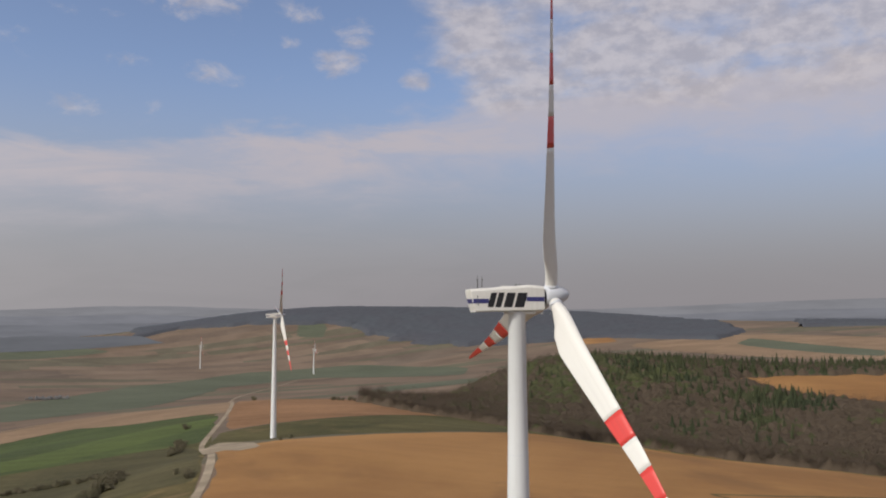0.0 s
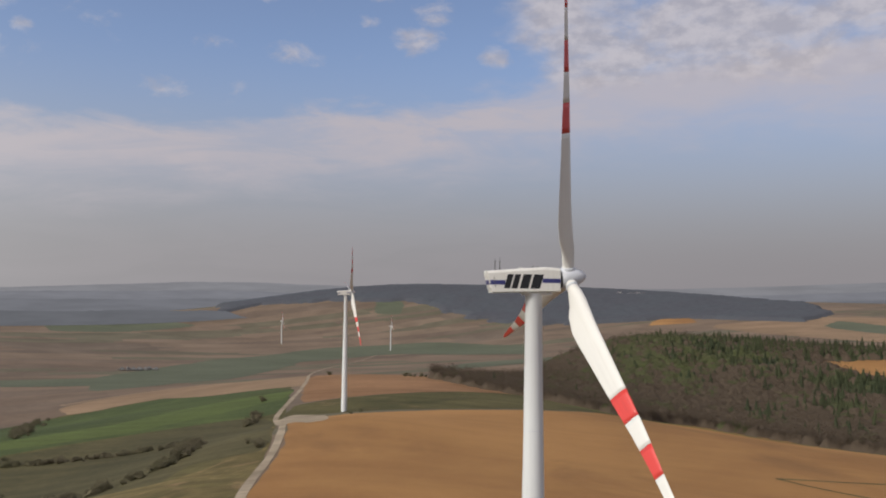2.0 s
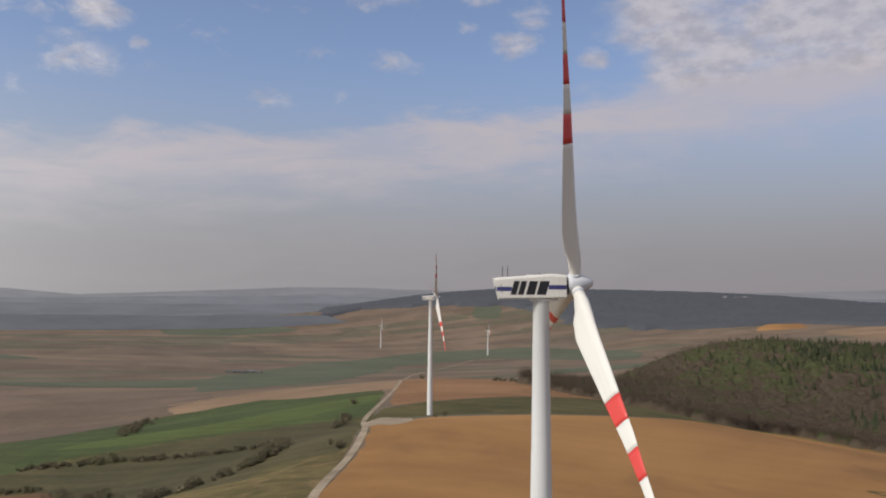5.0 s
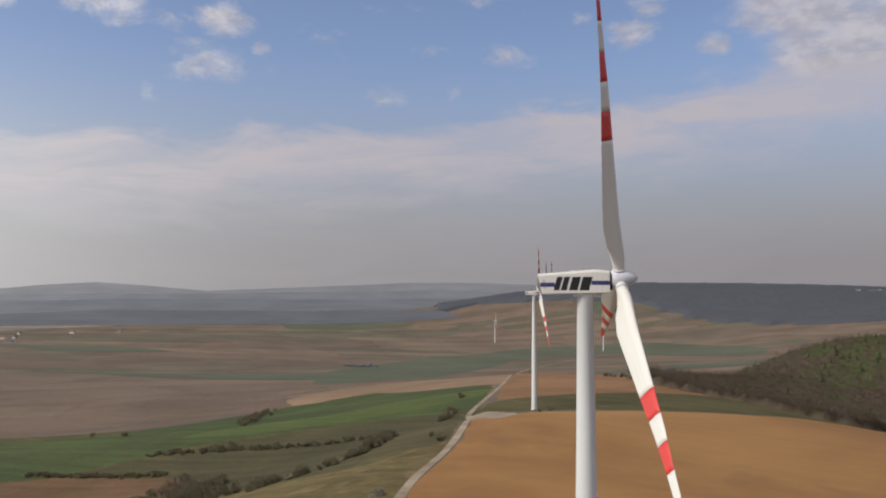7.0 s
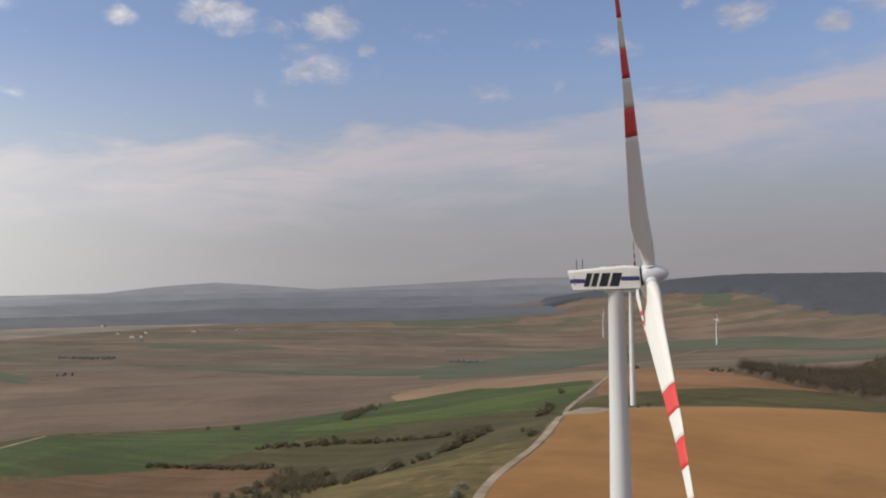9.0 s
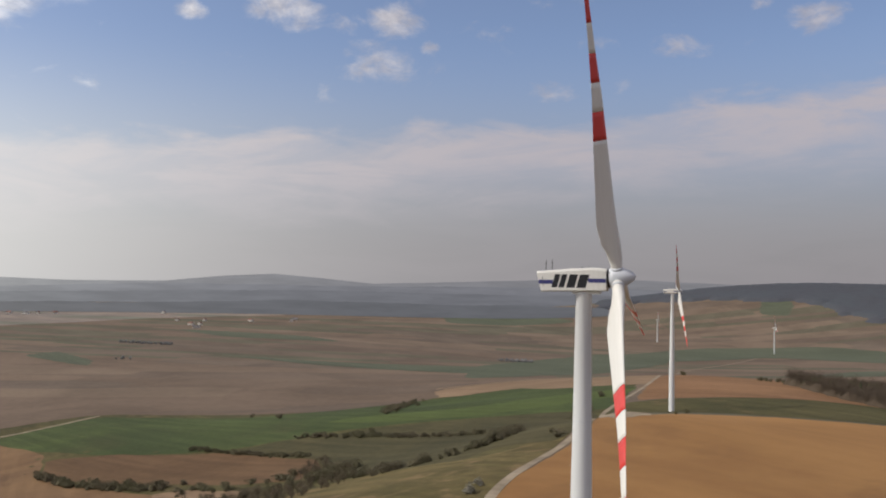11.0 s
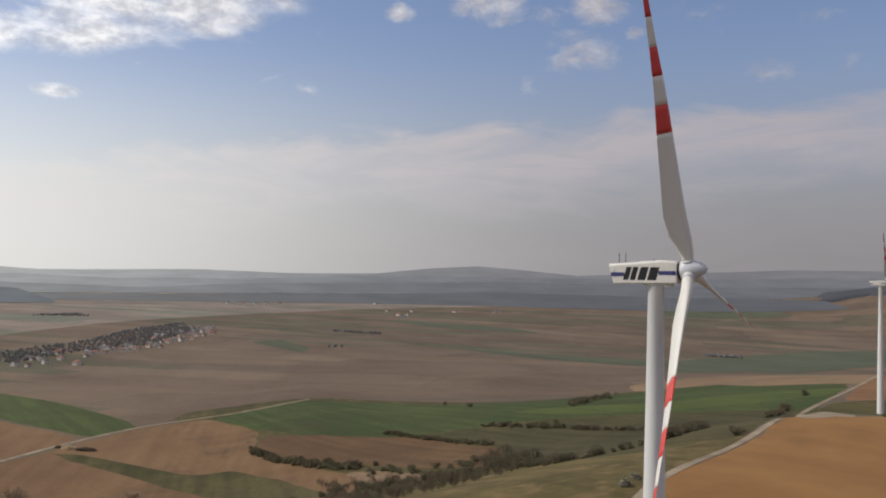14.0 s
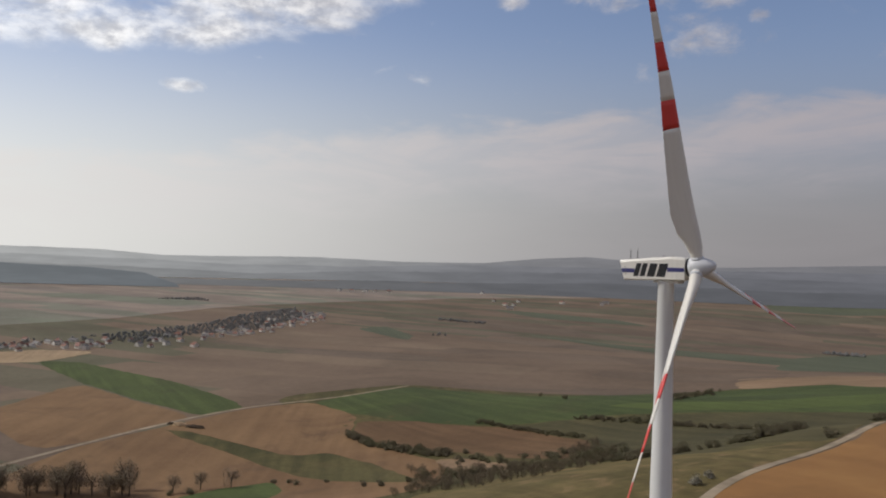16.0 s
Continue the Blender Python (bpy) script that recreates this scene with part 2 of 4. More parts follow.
GRASS = soil("rough_grass", (0.062, 0.058, 0.023), (0.096, 0.082, 0.034), 30, patch=0.014, grain=0.45, third=(0.13, 0.095, 0.045))
FALLOW = soil("dark_fallow", (0.062, 0.056, 0.028), (0.088, 0.076, 0.036), 12, row=0.0, patch=0.012, grain=0.4, rowdepth=0.25)
UMBER = soil("umber_plough", (0.098, 0.059, 0.032), (0.140, 0.085, 0.046), 5, patch=0.012, grain=0.3)
LOAM = soil("loam_plough", (0.160, 0.095, 0.050), (0.212, 0.130, 0.068), 35, patch=0.009, grain=0.2, third=(0.130, 0.080, 0.046))
STUBBLE = soil("stubble", (0.195, 0.130, 0.080), (0.27, 0.185, 0.115), 20, patch=0.007, grain=0.25)
MEADOW = soil("dry_meadow", (0.086, 0.072, 0.028), (0.142, 0.108, 0.046), 25, patch=0.03, grain=0.45, third=(0.225, 0.150, 0.078))
FARGREEN = soil("far_crop", (0.088, 0.097, 0.063), (0.108, 0.116, 0.077), 20, patch=0.004, grain=0.3)
LITTER = soil("leaf_litter", (0.045, 0.032, 0.022), (0.075, 0.055, 0.038), 0, patch=0.02, grain=0.4)
GRAVEL = soil("pale_gravel", (0.235, 0.188, 0.132), (0.325, 0.265, 0.190), 0, patch=0.05, grain=0.35)
BARE = leaves("bare_twigs", (0.066, 0.050, 0.036), (0.096, 0.073, 0.051), (0.080, 0.061, 0.043), 0.010)
TWIG = leaves("tree_twigs", (0.160, 0.122, 0.086), (0.205, 0.158, 0.112), (0.165, 0.135, 0.088), 0.05)
THICKET = leaves("thicket_twigs", (0.104, 0.082, 0.056), (0.150, 0.116, 0.080), (0.112, 0.096, 0.054), 0.02)
# valley and village trees: twigs paled to grey, haze painted into the tone
COPSE = leaves("hazed_twigs", (0.165, 0.164, 0.156), (0.198, 0.194, 0.184), (0.162, 0.168, 0.163), 0.01)
HEDGE = leaves("hedge_twigs", (0.110, 0.095, 0.060), (0.152, 0.128, 0.084), (0.108, 0.104, 0.056), 0.02)
BUDDING = leaves("budding_twigs", (0.050, 0.058, 0.024), (0.080, 0.086, 0.036), (0.062, 0.062, 0.032), 0.03)
NEEDLE = leaves("needles", (0.030, 0.040, 0.023), (0.048, 0.058, 0.031), (0.066, 0.072, 0.034), 0.012)
# bluish grey of the far woods is haze put into the base colour
HAZEWOOD = leaves("far_wood", (0.052, 0.057, 0.068), (0.088, 0.088, 0.098), (0.076, 0.084, 0.094), 0.006)
GRASSY = leaves("pale_twigs", (0.16, 0.15, 0.12), (0.28, 0.26, 0.21), (0.2, 0.19, 0.14), 0.2)
BARK = leaves("bark", (0.05, 0.038, 0.03), (0.09, 0.07, 0.055), (0.07, 0.06, 0.05), 0.3)
PLASTER = painted("pale_plaster", (0.66, 0.63, 0.57), amount=0.3, rough=0.8)
TILES = painted("clay_roof", (0.22, 0.10, 0.07), (0.12, 0.09, 0.08), 0.5, rough=0.8)
SLATE = painted("grey_roof", (0.13, 0.12, 0.12), (0.2, 0.18, 0.16), 0.4, rough=0.7)
GLASS = painted("dark_pane", (0.03, 0.035, 0.04), amount=0.1, rough=0.2)

# ---- land ----
NEAR_HILLS = [
    (0, 0, 180, 19.9), (300, 550, 180, -7.5), (-400, 0, 180, -14.3), (0, -200, 180, 12.4), (-404, 286, 180, -16.7), (-240, 430, 180, 2.5),
    (-430, 640, 180, -14.8), (500, 500, 180, -14.5), (-102, 153, 180, 18.8), (235, 358, 180, 6.1), (0, 500, 180, 17.6), (150, 620, 180, -18.9),
    (150, 200, 180, 7.2), (-542, 141, 180, -3.9), (0, 700, 180, 7.2), (-350, 467, 180, 11.9), (0, 300, 260, 20.5), (-210, 760, 260, 26.7),
    (400, 1050, 380, 38.7), (800, 1000, 380, 8.2), (-1200, -300, 380, -5.8), (-1000, 300, 600, -18.5), (-799, 1646, 800, -30.2), (2000, 3500, 800, 22.4),
]
FAR_HILLS = [
    (500, 4300, 800, 68.5), (-900, 4050, 800, 112.8), (-4500, -4500, 800, 27.0), (2500, 1000, 800, -17.6), (1800, 2200, 800, -23.6), (500, 1800, 800, -16.3),
    (-980, 3422, 800, -35.3), (-1200, 4500, 800, -28.7), (-1485, 805, 800, -7.4), (-4500, 4500, 800, 29.3), (-1957, 1751, 800, -10.5), (-2500, 3500, 800, -11.3),
    (2000, -1000, 800, 4.6), (-300, 4200, 1000, 86.1), (-396, 2625, 1000, -68.8), (1500, 4500, 1000, 44.8), (-4000, 0, 1000, 18.3), (0, -2000, 1000, 8.0),
    (-2800, 2600, 1600, -14.5), (1800, 2200, 2200, 62.3), (4500, 4500, 2200, 89.3), (-4500, 4500, 2200, 68.9), (4000, 0, 2200, 47.8), (4500, -4500, 2200, 35.5),
]
WOOD_HILLS = [(146, 997, 112, 24.4), (249, 904, 98, 11.2), (-1, 899, 124, -14.5)]
LANE_HILLS = [(-85.3, 151.8, 106.8, 8.5), (-101, 316.4, 85, 14), (-433.2, 407.3, 153.5, 8.9)]
HILLS = np.array(NEAR_HILLS + FAR_HILLS + WOOD_HILLS + LANE_HILLS, float)


def land(x, y):
    """Height of the ground: a plain at -60 m with broad swells and hollows."""
    x, y = np.asarray(x, float), np.asarray(y, float)
    z = np.full(np.broadcast(x, y).shape, -60.0)
    for a, b, r, h in HILLS:
        z = z + h * np.exp(-((x - a) ** 2 + (y - b) ** 2) / r ** 2)
    return z


def lines(lo, hi, near_lo, near_hi, step):
    mid = list(np.arange(near_lo, near_hi + step, step))
    left, right, g = [], [], step
    while (left[-1] if left else near_lo) - g > lo:
        left.append((left[-1] if left else near_lo) - g)
        g = min(g * 1.07, 80)
    g = step
    while (right[-1] if right else near_hi + step) + g < hi:
        right.append((right[-1] if right else mid[-1]) + g)
        g = min(g * 1.07, 80)
    return np.array([lo] + left[::-1] + mid + right + [hi])


GX, GY = lines(-4950, 4950, -720, 420, 15), lines(-4950, 4950, -200, 1000, 15)
GZ = land(GX[None, :], GY[:, None])


def mesh_of(name, verts, faces, mat, smooth=False):
    me = bpy.data.meshes.new(name)
    me.from_pydata([tuple(v) for v in verts], [], [tuple(f) for f in faces])
    me.materials.append(mat)
    if smooth:
        me.polygons.foreach_set("use_smooth", [True] * len(me.polygons))
    me.update()
    return me


nx, ny = len(GX), len(GY)
xs, ys = np.meshgrid(GX, GY)
cells = [(j * nx + i, j * nx + i + 1, (j + 1) * nx + i + 1, (j + 1) * nx + i) for j in range(ny - 1) for i in range(nx - 1)]
ground = new("ground", mesh_of("ground", np.stack([xs, ys, GZ], -1).reshape(-1, 3), cells, PLAIN, True))
tagged(ground, "rolling plain of brown ploughed fields", "ground", kind="structure")


def clip(poly, axis, limit, keep_less):
    got = []
    for k, q in enumerate(poly):
        p = poly[k - 1]
        ip, iq = (p[axis] <= limit) == keep_less, (q[axis] <= limit) == keep_less
        if ip != iq:
            f = (limit - p[axis]) / (q[axis] - p[axis])
            got.append((p[0] + f * (q[0] - p[0]), p[1] + f * (q[1] - p[1])))
        if iq:
            got.append(q)
    return got


def rounded(poly, times=2):
    for _ in range(times):
        poly = [q for a, b in zip(poly, poly[1:] + poly[:1]) for q in ((a[0] * .88 + b[0] * .12, a[1] * .88 + b[1] * .12), (a[0] * .12 + b[0] * .88, a[1] * .12 + b[1] * .88))]
    # field edges wander a little
    got = []
    for a, b in zip(poly, poly[1:] + poly[:1]):
        n = max(int(math.hypot(b[0] - a[0], b[1] - a[1]) / 10), 1)
        for k in range(n):
            x, y = a[0] + (b[0] - a[0]) * k / n, a[1] + (b[1] - a[1]) * k / n
            r = 1.3 + 0.003 * math.hypot(x, y)
            got.append((x + r * noise.noise((x / 14, y / 14, 2)), y + r * noise.noise((x / 14, y / 14, 8))))
    return got


def lifted(x, y, up):
    i = min(max(int(np.searchsorted(GX, x)) - 1, 0), nx - 2)
    j = min(max(int(np.searchsorted(GY, y)) - 1, 0), ny - 2)
    u, v = (x - GX[i]) / (GX[i + 1] - GX[i]), (y - GY[j]) / (GY[j + 1] - GY[j])
    z = (GZ[j, i] * (1 - u) + GZ[j, i + 1] * u) * (1 - v) + (GZ[j + 1, i] * (1 - u) + GZ[j + 1, i + 1] * u) * v
    return z + 0.3 * up + 0.00015 * math.hypot(x, y)


def drape(name, poly, mat, up, label, category="field", round_times=2):
    """A sheet of ground cover with this outline in plan, laid on the land."""
    poly = [(float(a), float(b)) for a, b in poly]
    poly = rounded(poly, round_times) if round_times else poly
    px, py = [p[0] for p in poly], [p[1] for p in poly]
    verts, faces, known = [], [], {}
    i0, i1 = max(np.searchsorted(GX, min(px)) - 1, 0), min(np.searchsorted(GX, max(px)), nx - 1)
    j0, j1 = max(np.searchsorted(GY, min(py)) - 1, 0), min(np.searchsorted(GY, max(py)), ny - 1)
    for i in range(i0, i1):
        col = clip(clip(poly, 0, GX[i + 1], True), 0, GX[i], False)
        if len(col) < 3:
            continue
        for j in range(j0, j1):
            bit = clip(clip(col, 1, GY[j + 1], True), 1, GY[j], False)
            ids = []
            for x, y in bit:
                key = (round(x, 2), round(y, 2))
                if key not in known:
                    known[key] = len(verts)
                    verts.append((x, y, lifted(x, y, up)))
                if known[key] not in ids:
                    ids.append(known[key])
            if len(ids) > 2:
                faces.append(ids)
    ob = new(name, mesh_of(name, verts, faces, mat, True))
    return tagged(ob, label, category, kind="structure")


def ribbon(name, points, width, mat, up, label, category):
    """A lane along a line in plan."""
    pts = [Vector(p) for p in points]
    for _ in range(2):
        pts = [pts[0]] + [q for a, b in zip(pts, pts[1:]) for q in (a * .75 + b * .25, a * .25 + b * .75)] + [pts[-1]]
    left, right = [], []
    for k, p in enumerate(pts):
        d = (pts[min(k + 1, len(pts) - 1)] - pts[max(k - 1, 0)]).normalized() * width / 2
        wob = 1 + 0.18 * noise.noise((p.x * .05, p.y * .05, 3))
        left.append((p.x - d.y * wob, p.y + d.x * wob))
        right.append((p.x + d.y * wob, p.y - d.x * wob))
    return drape(name, left + right[::-1], mat, up, label, category, 0)


FIELDS = [
    ("grass_slope", GRASS, 0.06, "rough grass slope between the fields", [(-690, 280), (-700, 450), (-480, 514), (-460, 740), (-240, 800), (-160, 470), (-137, 380), (-106, 250), (-72, 100), (-60, -180), (-300, -150), (-430, 20), (-472, 235)]),
    ("chalk_plain", HAZEFIELD, 0.30, "wide fields beyond the village, pale grey with painted haze", [(-1500, -600), (-1560, 100), (-1720, 420), (-2050, 800), (-2300, 1300), (-2480, 2000), (-2300, 2900), (-2450, 4500), (-4500, 4500), (-4500, -600)]),
    ("forest_floor", LITTER, 0.10, "brown leaf litter under the wood", [(-84, 852), (-82, 720), (-63, 688), (-30, 627), (13, 598), (50, 582), (76, 560), (98, 560), (123, 586), (150, 598), (204, 546), (226, 477), (286, 377), (420, 250), (900, 200), (1300, 700), (1155, 936), (640, 931), (424, 936), (334, 992), (258, 1128), (50, 1000)]),
    ("tan_field", TAN, 0.20, "bare tan ploughed field on the ridge", [(-100, 252), (-111, 300), (-126, 350), (-142, 402), (-153, 428), (-125, 428), (-107, 433), (-68, 427), (-15, 440), (30, 462), (95, 560), (145, 600), (235, 545), (300, 380), (320, 200), (150, 135), (0, 100), (-68, 105), (-79, 130), (-86, 160), (-92, 200)]),
    ("grass_strip", GRASS, 0.30, "strip of rough dull green grass", [(-158, 452), (-165, 520), (-140, 540), (-70, 565), (15, 612), (125, 600), (150, 610), (95, 565), (30, 470), (-15, 448), (-54, 439), (-114, 448)]),
    ("ridge_field", RIDGE, 0.25, "brown ploughed field on the ridge top", [(-165, 530), (-215, 760), (-240, 940), (-150, 990), (-55, 850), (-40, 740), (20, 615), (-70, 568), (-140, 545)]),
    ("green_field", WINTER, 0.20, "green winter wheat field on the slope", [(-642, 298), (-675, 435), (-597, 458), (-474, 470), (-497, 625), (-455, 710), (-365, 765), (-205, 670), (-165, 475), (-203, 463), (-271, 434), (-342, 401), (-375, 372), (-415, 344), (-503, 318), (-578, 300)]),
    ("bright_strip", SPRING, 0.30, "bright green strip of young wheat", [(-382, 423), (-312, 428), (-258, 450), (-222, 496), (-188, 575), (-197, 640), (-265, 592), (-294, 491), (-375, 442)]),
    ("light_patch", STUBBLE, 0.35, "light bare patch below the hedge", [(-380, 252), (-360, 262), (-302, 254), (-283, 233), (-332, 226)]),
    ("far_crop", FARGREEN, 0.5, "green patch at the village end", [(-1435, 830), (-1470, 930), (-1260, 860), (-1195, 795)]),
    ("far_crop", FARGREEN, 0.5, "green crop beyond the wood", [(1100, 2815), (1145, 2025), (990, 1745), (940, 2535)]),
    ("far_crop", FARGREEN, 0.5, "dull green crop below the ridge", [(-150, 1300), (-100, 1700), (100, 1850), (60, 1500), (-60, 1280)]),
    ("dark_field", FALLOW, 0.30, "dark olive fallow field below the lane", [(-375, 372), (-266, 433), (-198, 464), (-164, 454), (-104, 247), (-142, 250), (-138, 213), (-214, 245), (-304, 326), (-411, 341)]),
    ("umber_field", UMBER, 0.30, "dark brown ploughed field between hedges", [(-540, 289), (-504, 318), (-406, 340), (-303, 324), (-268, 271), (-320, 270), (-386, 273), (-496, 256)]),
    ("rough_meadow", MEADOW, 0.25, "rough meadow with dry yellow grass", [(-214, 245), (-138, 213), (-122, 233), (-147, 402), (-131, 350), (-106, 250), (-91, 165), (-72, 100), (-66, 50), (-140, 40), (-260, 150)]),
    ("loam_field", LOAM, 0.20, "light brown ploughed field beside the track", [(-560, 60), (-605, 145), (-645, 235), (-645, 298), (-561, 302), (-499, 256), (-368, 252), (-270, 170), (-330, 20), (-480, -10)]),
    ("green_wedge", WINTER, 0.25, "green wedge of young wheat", [(-1120, 150), (-1090, 200), (-990, 218), (-860, 240), (-655, 240), (-632, 185), (-740, 163), (-885, 150)]),
    ("green_strip", GRASS, 0.35, "narrow strip of green grass", [(-595, 140), (-580, 158), (-472, 193), (-464, 218), (-406, 222), (-310, 195), (-395, 168), (-500, 160)]),
    ("grass_corner", WINTER, 0.3, "green grass corner beside the bare trees", [(-408, 88), (-412, 118), (-408, 148), (-372, 136), (-345, 100), (-380, 60)]),
    ("pink_field", LOAM, 0.25, "brown field beside the gravel track", [(-875, 145), (-735, 160), (-632, 178), (-612, 145), (-560, 40), (-700, 20)]),
    ("pale_field", PALE, 0.4, "pale stubble field at the village edge", [(-1235, 130), (-1250, 180), (-1200, 250), (-1105, 155), (-1110, 110), (-1150, 40)]),
    ("valley_crop", FARGREEN, 0.5, "long green strip of crops in the valley", [(-1285, 1150), (-965, 1200), (-700, 1360), (-825, 2065), (-665, 2475), (-560, 2085), (-440, 1105), (-895, 1100)]),
    ("far_crop", FARGREEN, 0.5, "far green crop strip", [(-1870, 3080), (-1445, 3295), (-1265, 3180), (-1460, 2875), (-1665, 2785)]),
    ("far_crop", FARGREEN, 0.5, "far narrow green crop strip", [(-1995, 1670), (-1580, 1820), (-1390, 1760), (-1665, 1570)]),
    ("slope_field", STUBBLE, 0.3, "pale tan stubble slope beside the lane", [(-500, 780), (-430, 900), (-330, 1020), (-245, 940), (-215, 740), (-195, 675), (-290, 690), (-380, 765), (-450, 715)]),
    ("far_crop", FARGREEN, 0.6, "green crop strip across the valley floor", [(-820, 1935), (-655, 2635), (-265, 2790), (95, 2430), (65, 2050), (-365, 2410), (-595, 1970)]),
    ("valley_meadow", FARGREEN, 0.4, "dull green meadow in the valley", [(-755, 1345), (-800, 1665), (-815, 1935), (-515, 1940), (-560, 1615), (-500, 1075), (-560, 960)]),
    ("far_crop", FARGREEN, 0.6, "green patch on the far hillside", [(-615, 3620), (-490, 3630), (-470, 3375), (-590, 3405)]),
    ("orange_field", TAN, 0.6, "orange brown field on a far rise", [(470, 2900), (575, 3200), (665, 3150), (660, 2920)]),
    ("clearing_field", TAN, 0.5, "tan field in a clearing of the wood", [(322, 848), (400, 866), (560, 856), (726, 785), (686, 600), (515, 650), (400, 708), (342, 770)]),
    ("far_plain", STUBBLE, 0.4, "pale brown fields beyond the wood", [(635, 2795), (1145, 3000), (1500, 2610), (1700, 1800), (900, 1500), (780, 2100)]),
]
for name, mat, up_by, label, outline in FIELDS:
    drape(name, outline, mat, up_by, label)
LANE = [(-60, -160), (-64, 0), (-70, 100), (-81, 130), (-88, 160), (-95, 200), (-103, 250), (-114, 300), (-128, 350), (-144, 400), (-158, 440), (-165, 470), (-176, 540), (-199, 680), (-226, 810), (-270, 960), (-330, 1200), (-400, 1600), (-410, 2000), (-396, 2600)]
ribbon("lane", LANE, 3.7, GRAVEL, 0.45, "pale gravel farm lane along the ridge", "road")
drape("turning_area", [(-156, 434), (-152, 462), (-134, 450), (-121, 434), (-96, 322), (-107, 312)], GRAVEL, 0.42, "pale gravel turning area at the turbine foot", "pad")
ribbon("field_track", [(-480, -60), (-570, 70), (-620, 155), (-652, 235), (-652, 300), (-654, 348), (-682, 440)], 4.5, GRAVEL, 0.45, "straight pale gravel field track", "road")


ribbon("grass_margin", [(108, 262), (150, 272), (230, 300)], 2.0, GRASS, 0.4, "thin grass margin across the ploughed field", "margin")
ribbon("grass_margin", [(108, 262), (122, 248), (160, 232)], 2.0, GRASS, 0.4, "thin grass margin across the ploughed field", "margin")


ribbon("grass_margin", [(40, 566), (72, 553), (98, 552), (124, 578), (150, 589), (196, 544), (219, 474), (278, 374), (318, 290), (335, 200)], 7.0, SPRING, 0.35, "green grass margin between wood and ploughed field", "margin")
ribbon("grass_track", [(-505, 795), (-435, 900), (-340, 1012), (-262, 965), (-238, 850)], 4.0, PALE, 0.5, "pale track along the slope's edge", "track")


# ---- wind turbines ----
def part(name, data, parent, m=None, label=""):
    ob = new(name, data)
    ob.parent = parent
    if m is not None:
        ob.matrix_basis = m
    return tagged(ob, label)


def revolve(name, profile, mat, sides=48):
    """A turned shape about Z from (radius, height) pairs."""
    verts, faces = [], []
    for r, z in profile:
        verts += [(r * math.cos(2 * math.pi * k / sides), r * math.sin(2 * math.pi * k / sides), z) for k in range(sides)]
    for a in range(len(profile) - 1):
        faces += [(a * sides + k, a * sides + (k + 1) % sides, (a + 1) * sides + (k + 1) % sides, (a + 1) * sides + k) for k in range(sides)]
    faces += [tuple(range(sides))[::-1], tuple(range((len(profile) - 1) * sides, len(profile) * sides))]
    return mesh_of(name, verts, faces, mat, True)


def box(name, lo, hi, mat, bevel=0.0, shear=0.0):
    bm = bmesh.new()
    bmesh.ops.create_cube(bm, size=1)
    for v in bm.verts:
        for k in range(3):
            v.co[k] = hi[k] if v.co[k] > 0 else lo[k]
    if bevel:
        bmesh.ops.bevel(bm, geom=list(bm.edges), offset=bevel, segments=2, affect="EDGES")
    for v in bm.verts:
        v.co.x += shear * v.co.z
    me = bpy.data.meshes.new(name)
    bm.to_mesh(me)
    bm.free()
    me.materials.append(mat)
    return me


ROTOR = 38.7
BANDS = [(0.6, 17.5, "white", WHITE), (17.5, 21.0, "red", RED), (21.0, 24.5, "white", WHITE), (24.5, 28.0, "red", RED), (28.0, 31.6, "white", WHITE), (31.6, ROTOR, "red", RED)]


def blade_section(r, n=28):
    """Points round the blade at radius r; chord towards Y, then turned by the pitch."""
    keys = [(0.0, 1.36, 1.0), (1.4, 1.40, 1.0), (3.0, 2.10, 0.66), (5.0, 2.95, 0.40), (7.2, 3.2, 0.29), (10, 2.95, 0.23), (17.3, 2.3, 0.19), (28, 1.15, 0.16), (36, 0.62, 0.15), (38.2, 0.36, 0.15), (ROTOR, 0.06, 0.15)]
    for (r0, c0, t0), (r1, c1, t1) in zip(keys, keys[1:]):
        if r <= r1:
            f = (r - r0) / (r1 - r0)
            f = f * f * (3 - 2 * f) if r < 7.2 else f
            chord, thick = c0 + (c1 - c0) * f, t0 + (t1 - t0) * f
            break
    pitch = radians(PITCH + 10 * (1 - r / ROTOR) ** 2)
    round_ = min(max((thick - 0.25) / 0.75, 0), 1)
    lead = 0.5 * chord * round_ + (1 - round_) * min(0.42 * chord, 0.72)
    pts = []
    for k in range(n):
        a = 2 * math.pi * k / n
        u = 0.5 * (1 - math.cos(a))
        half = 0.5 * thick * chord * (math.sqrt(max(1 - ((0.3 - u) / 0.3) ** 2, 0)) if u < 0.3 else (1 - (u - 0.3) / 0.7) ** 0.92)
        circle = 0.5 * math.sin(a) * chord * thick
        side = (half if a < math.pi else -half * 0.8) * (1 - round_) + circle * round_
        y = lead - u * chord
        pts.append((side * math.cos(pitch) + y * math.sin(pitch), y * math.cos(pitch) - side * math.sin(pitch), r))
    return pts


PITCH = 38.0


def blade_mesh(r0, r1, mat):
    n, steps = 28, max(4, int((r1 - r0) / 0.6))
    verts = [p for k in range(steps + 1) for p in blade_section(r0 + (r1 - r0) * k / steps, n)]
    faces = [(a * n + k, a * n + (k + 1) % n, (a + 1) * n + (k + 1) % n, (a + 1) * n + k) for a in range(steps) for k in range(n)]
    faces += [tuple(range(n))[::-1], tuple(range(steps * n, steps * n + n))]
    return mesh_of("blade", verts, faces, mat, True)


BLADE_MESHES = [(tone, blade_mesh(a, b, m)) for a, b, tone, m in BANDS]


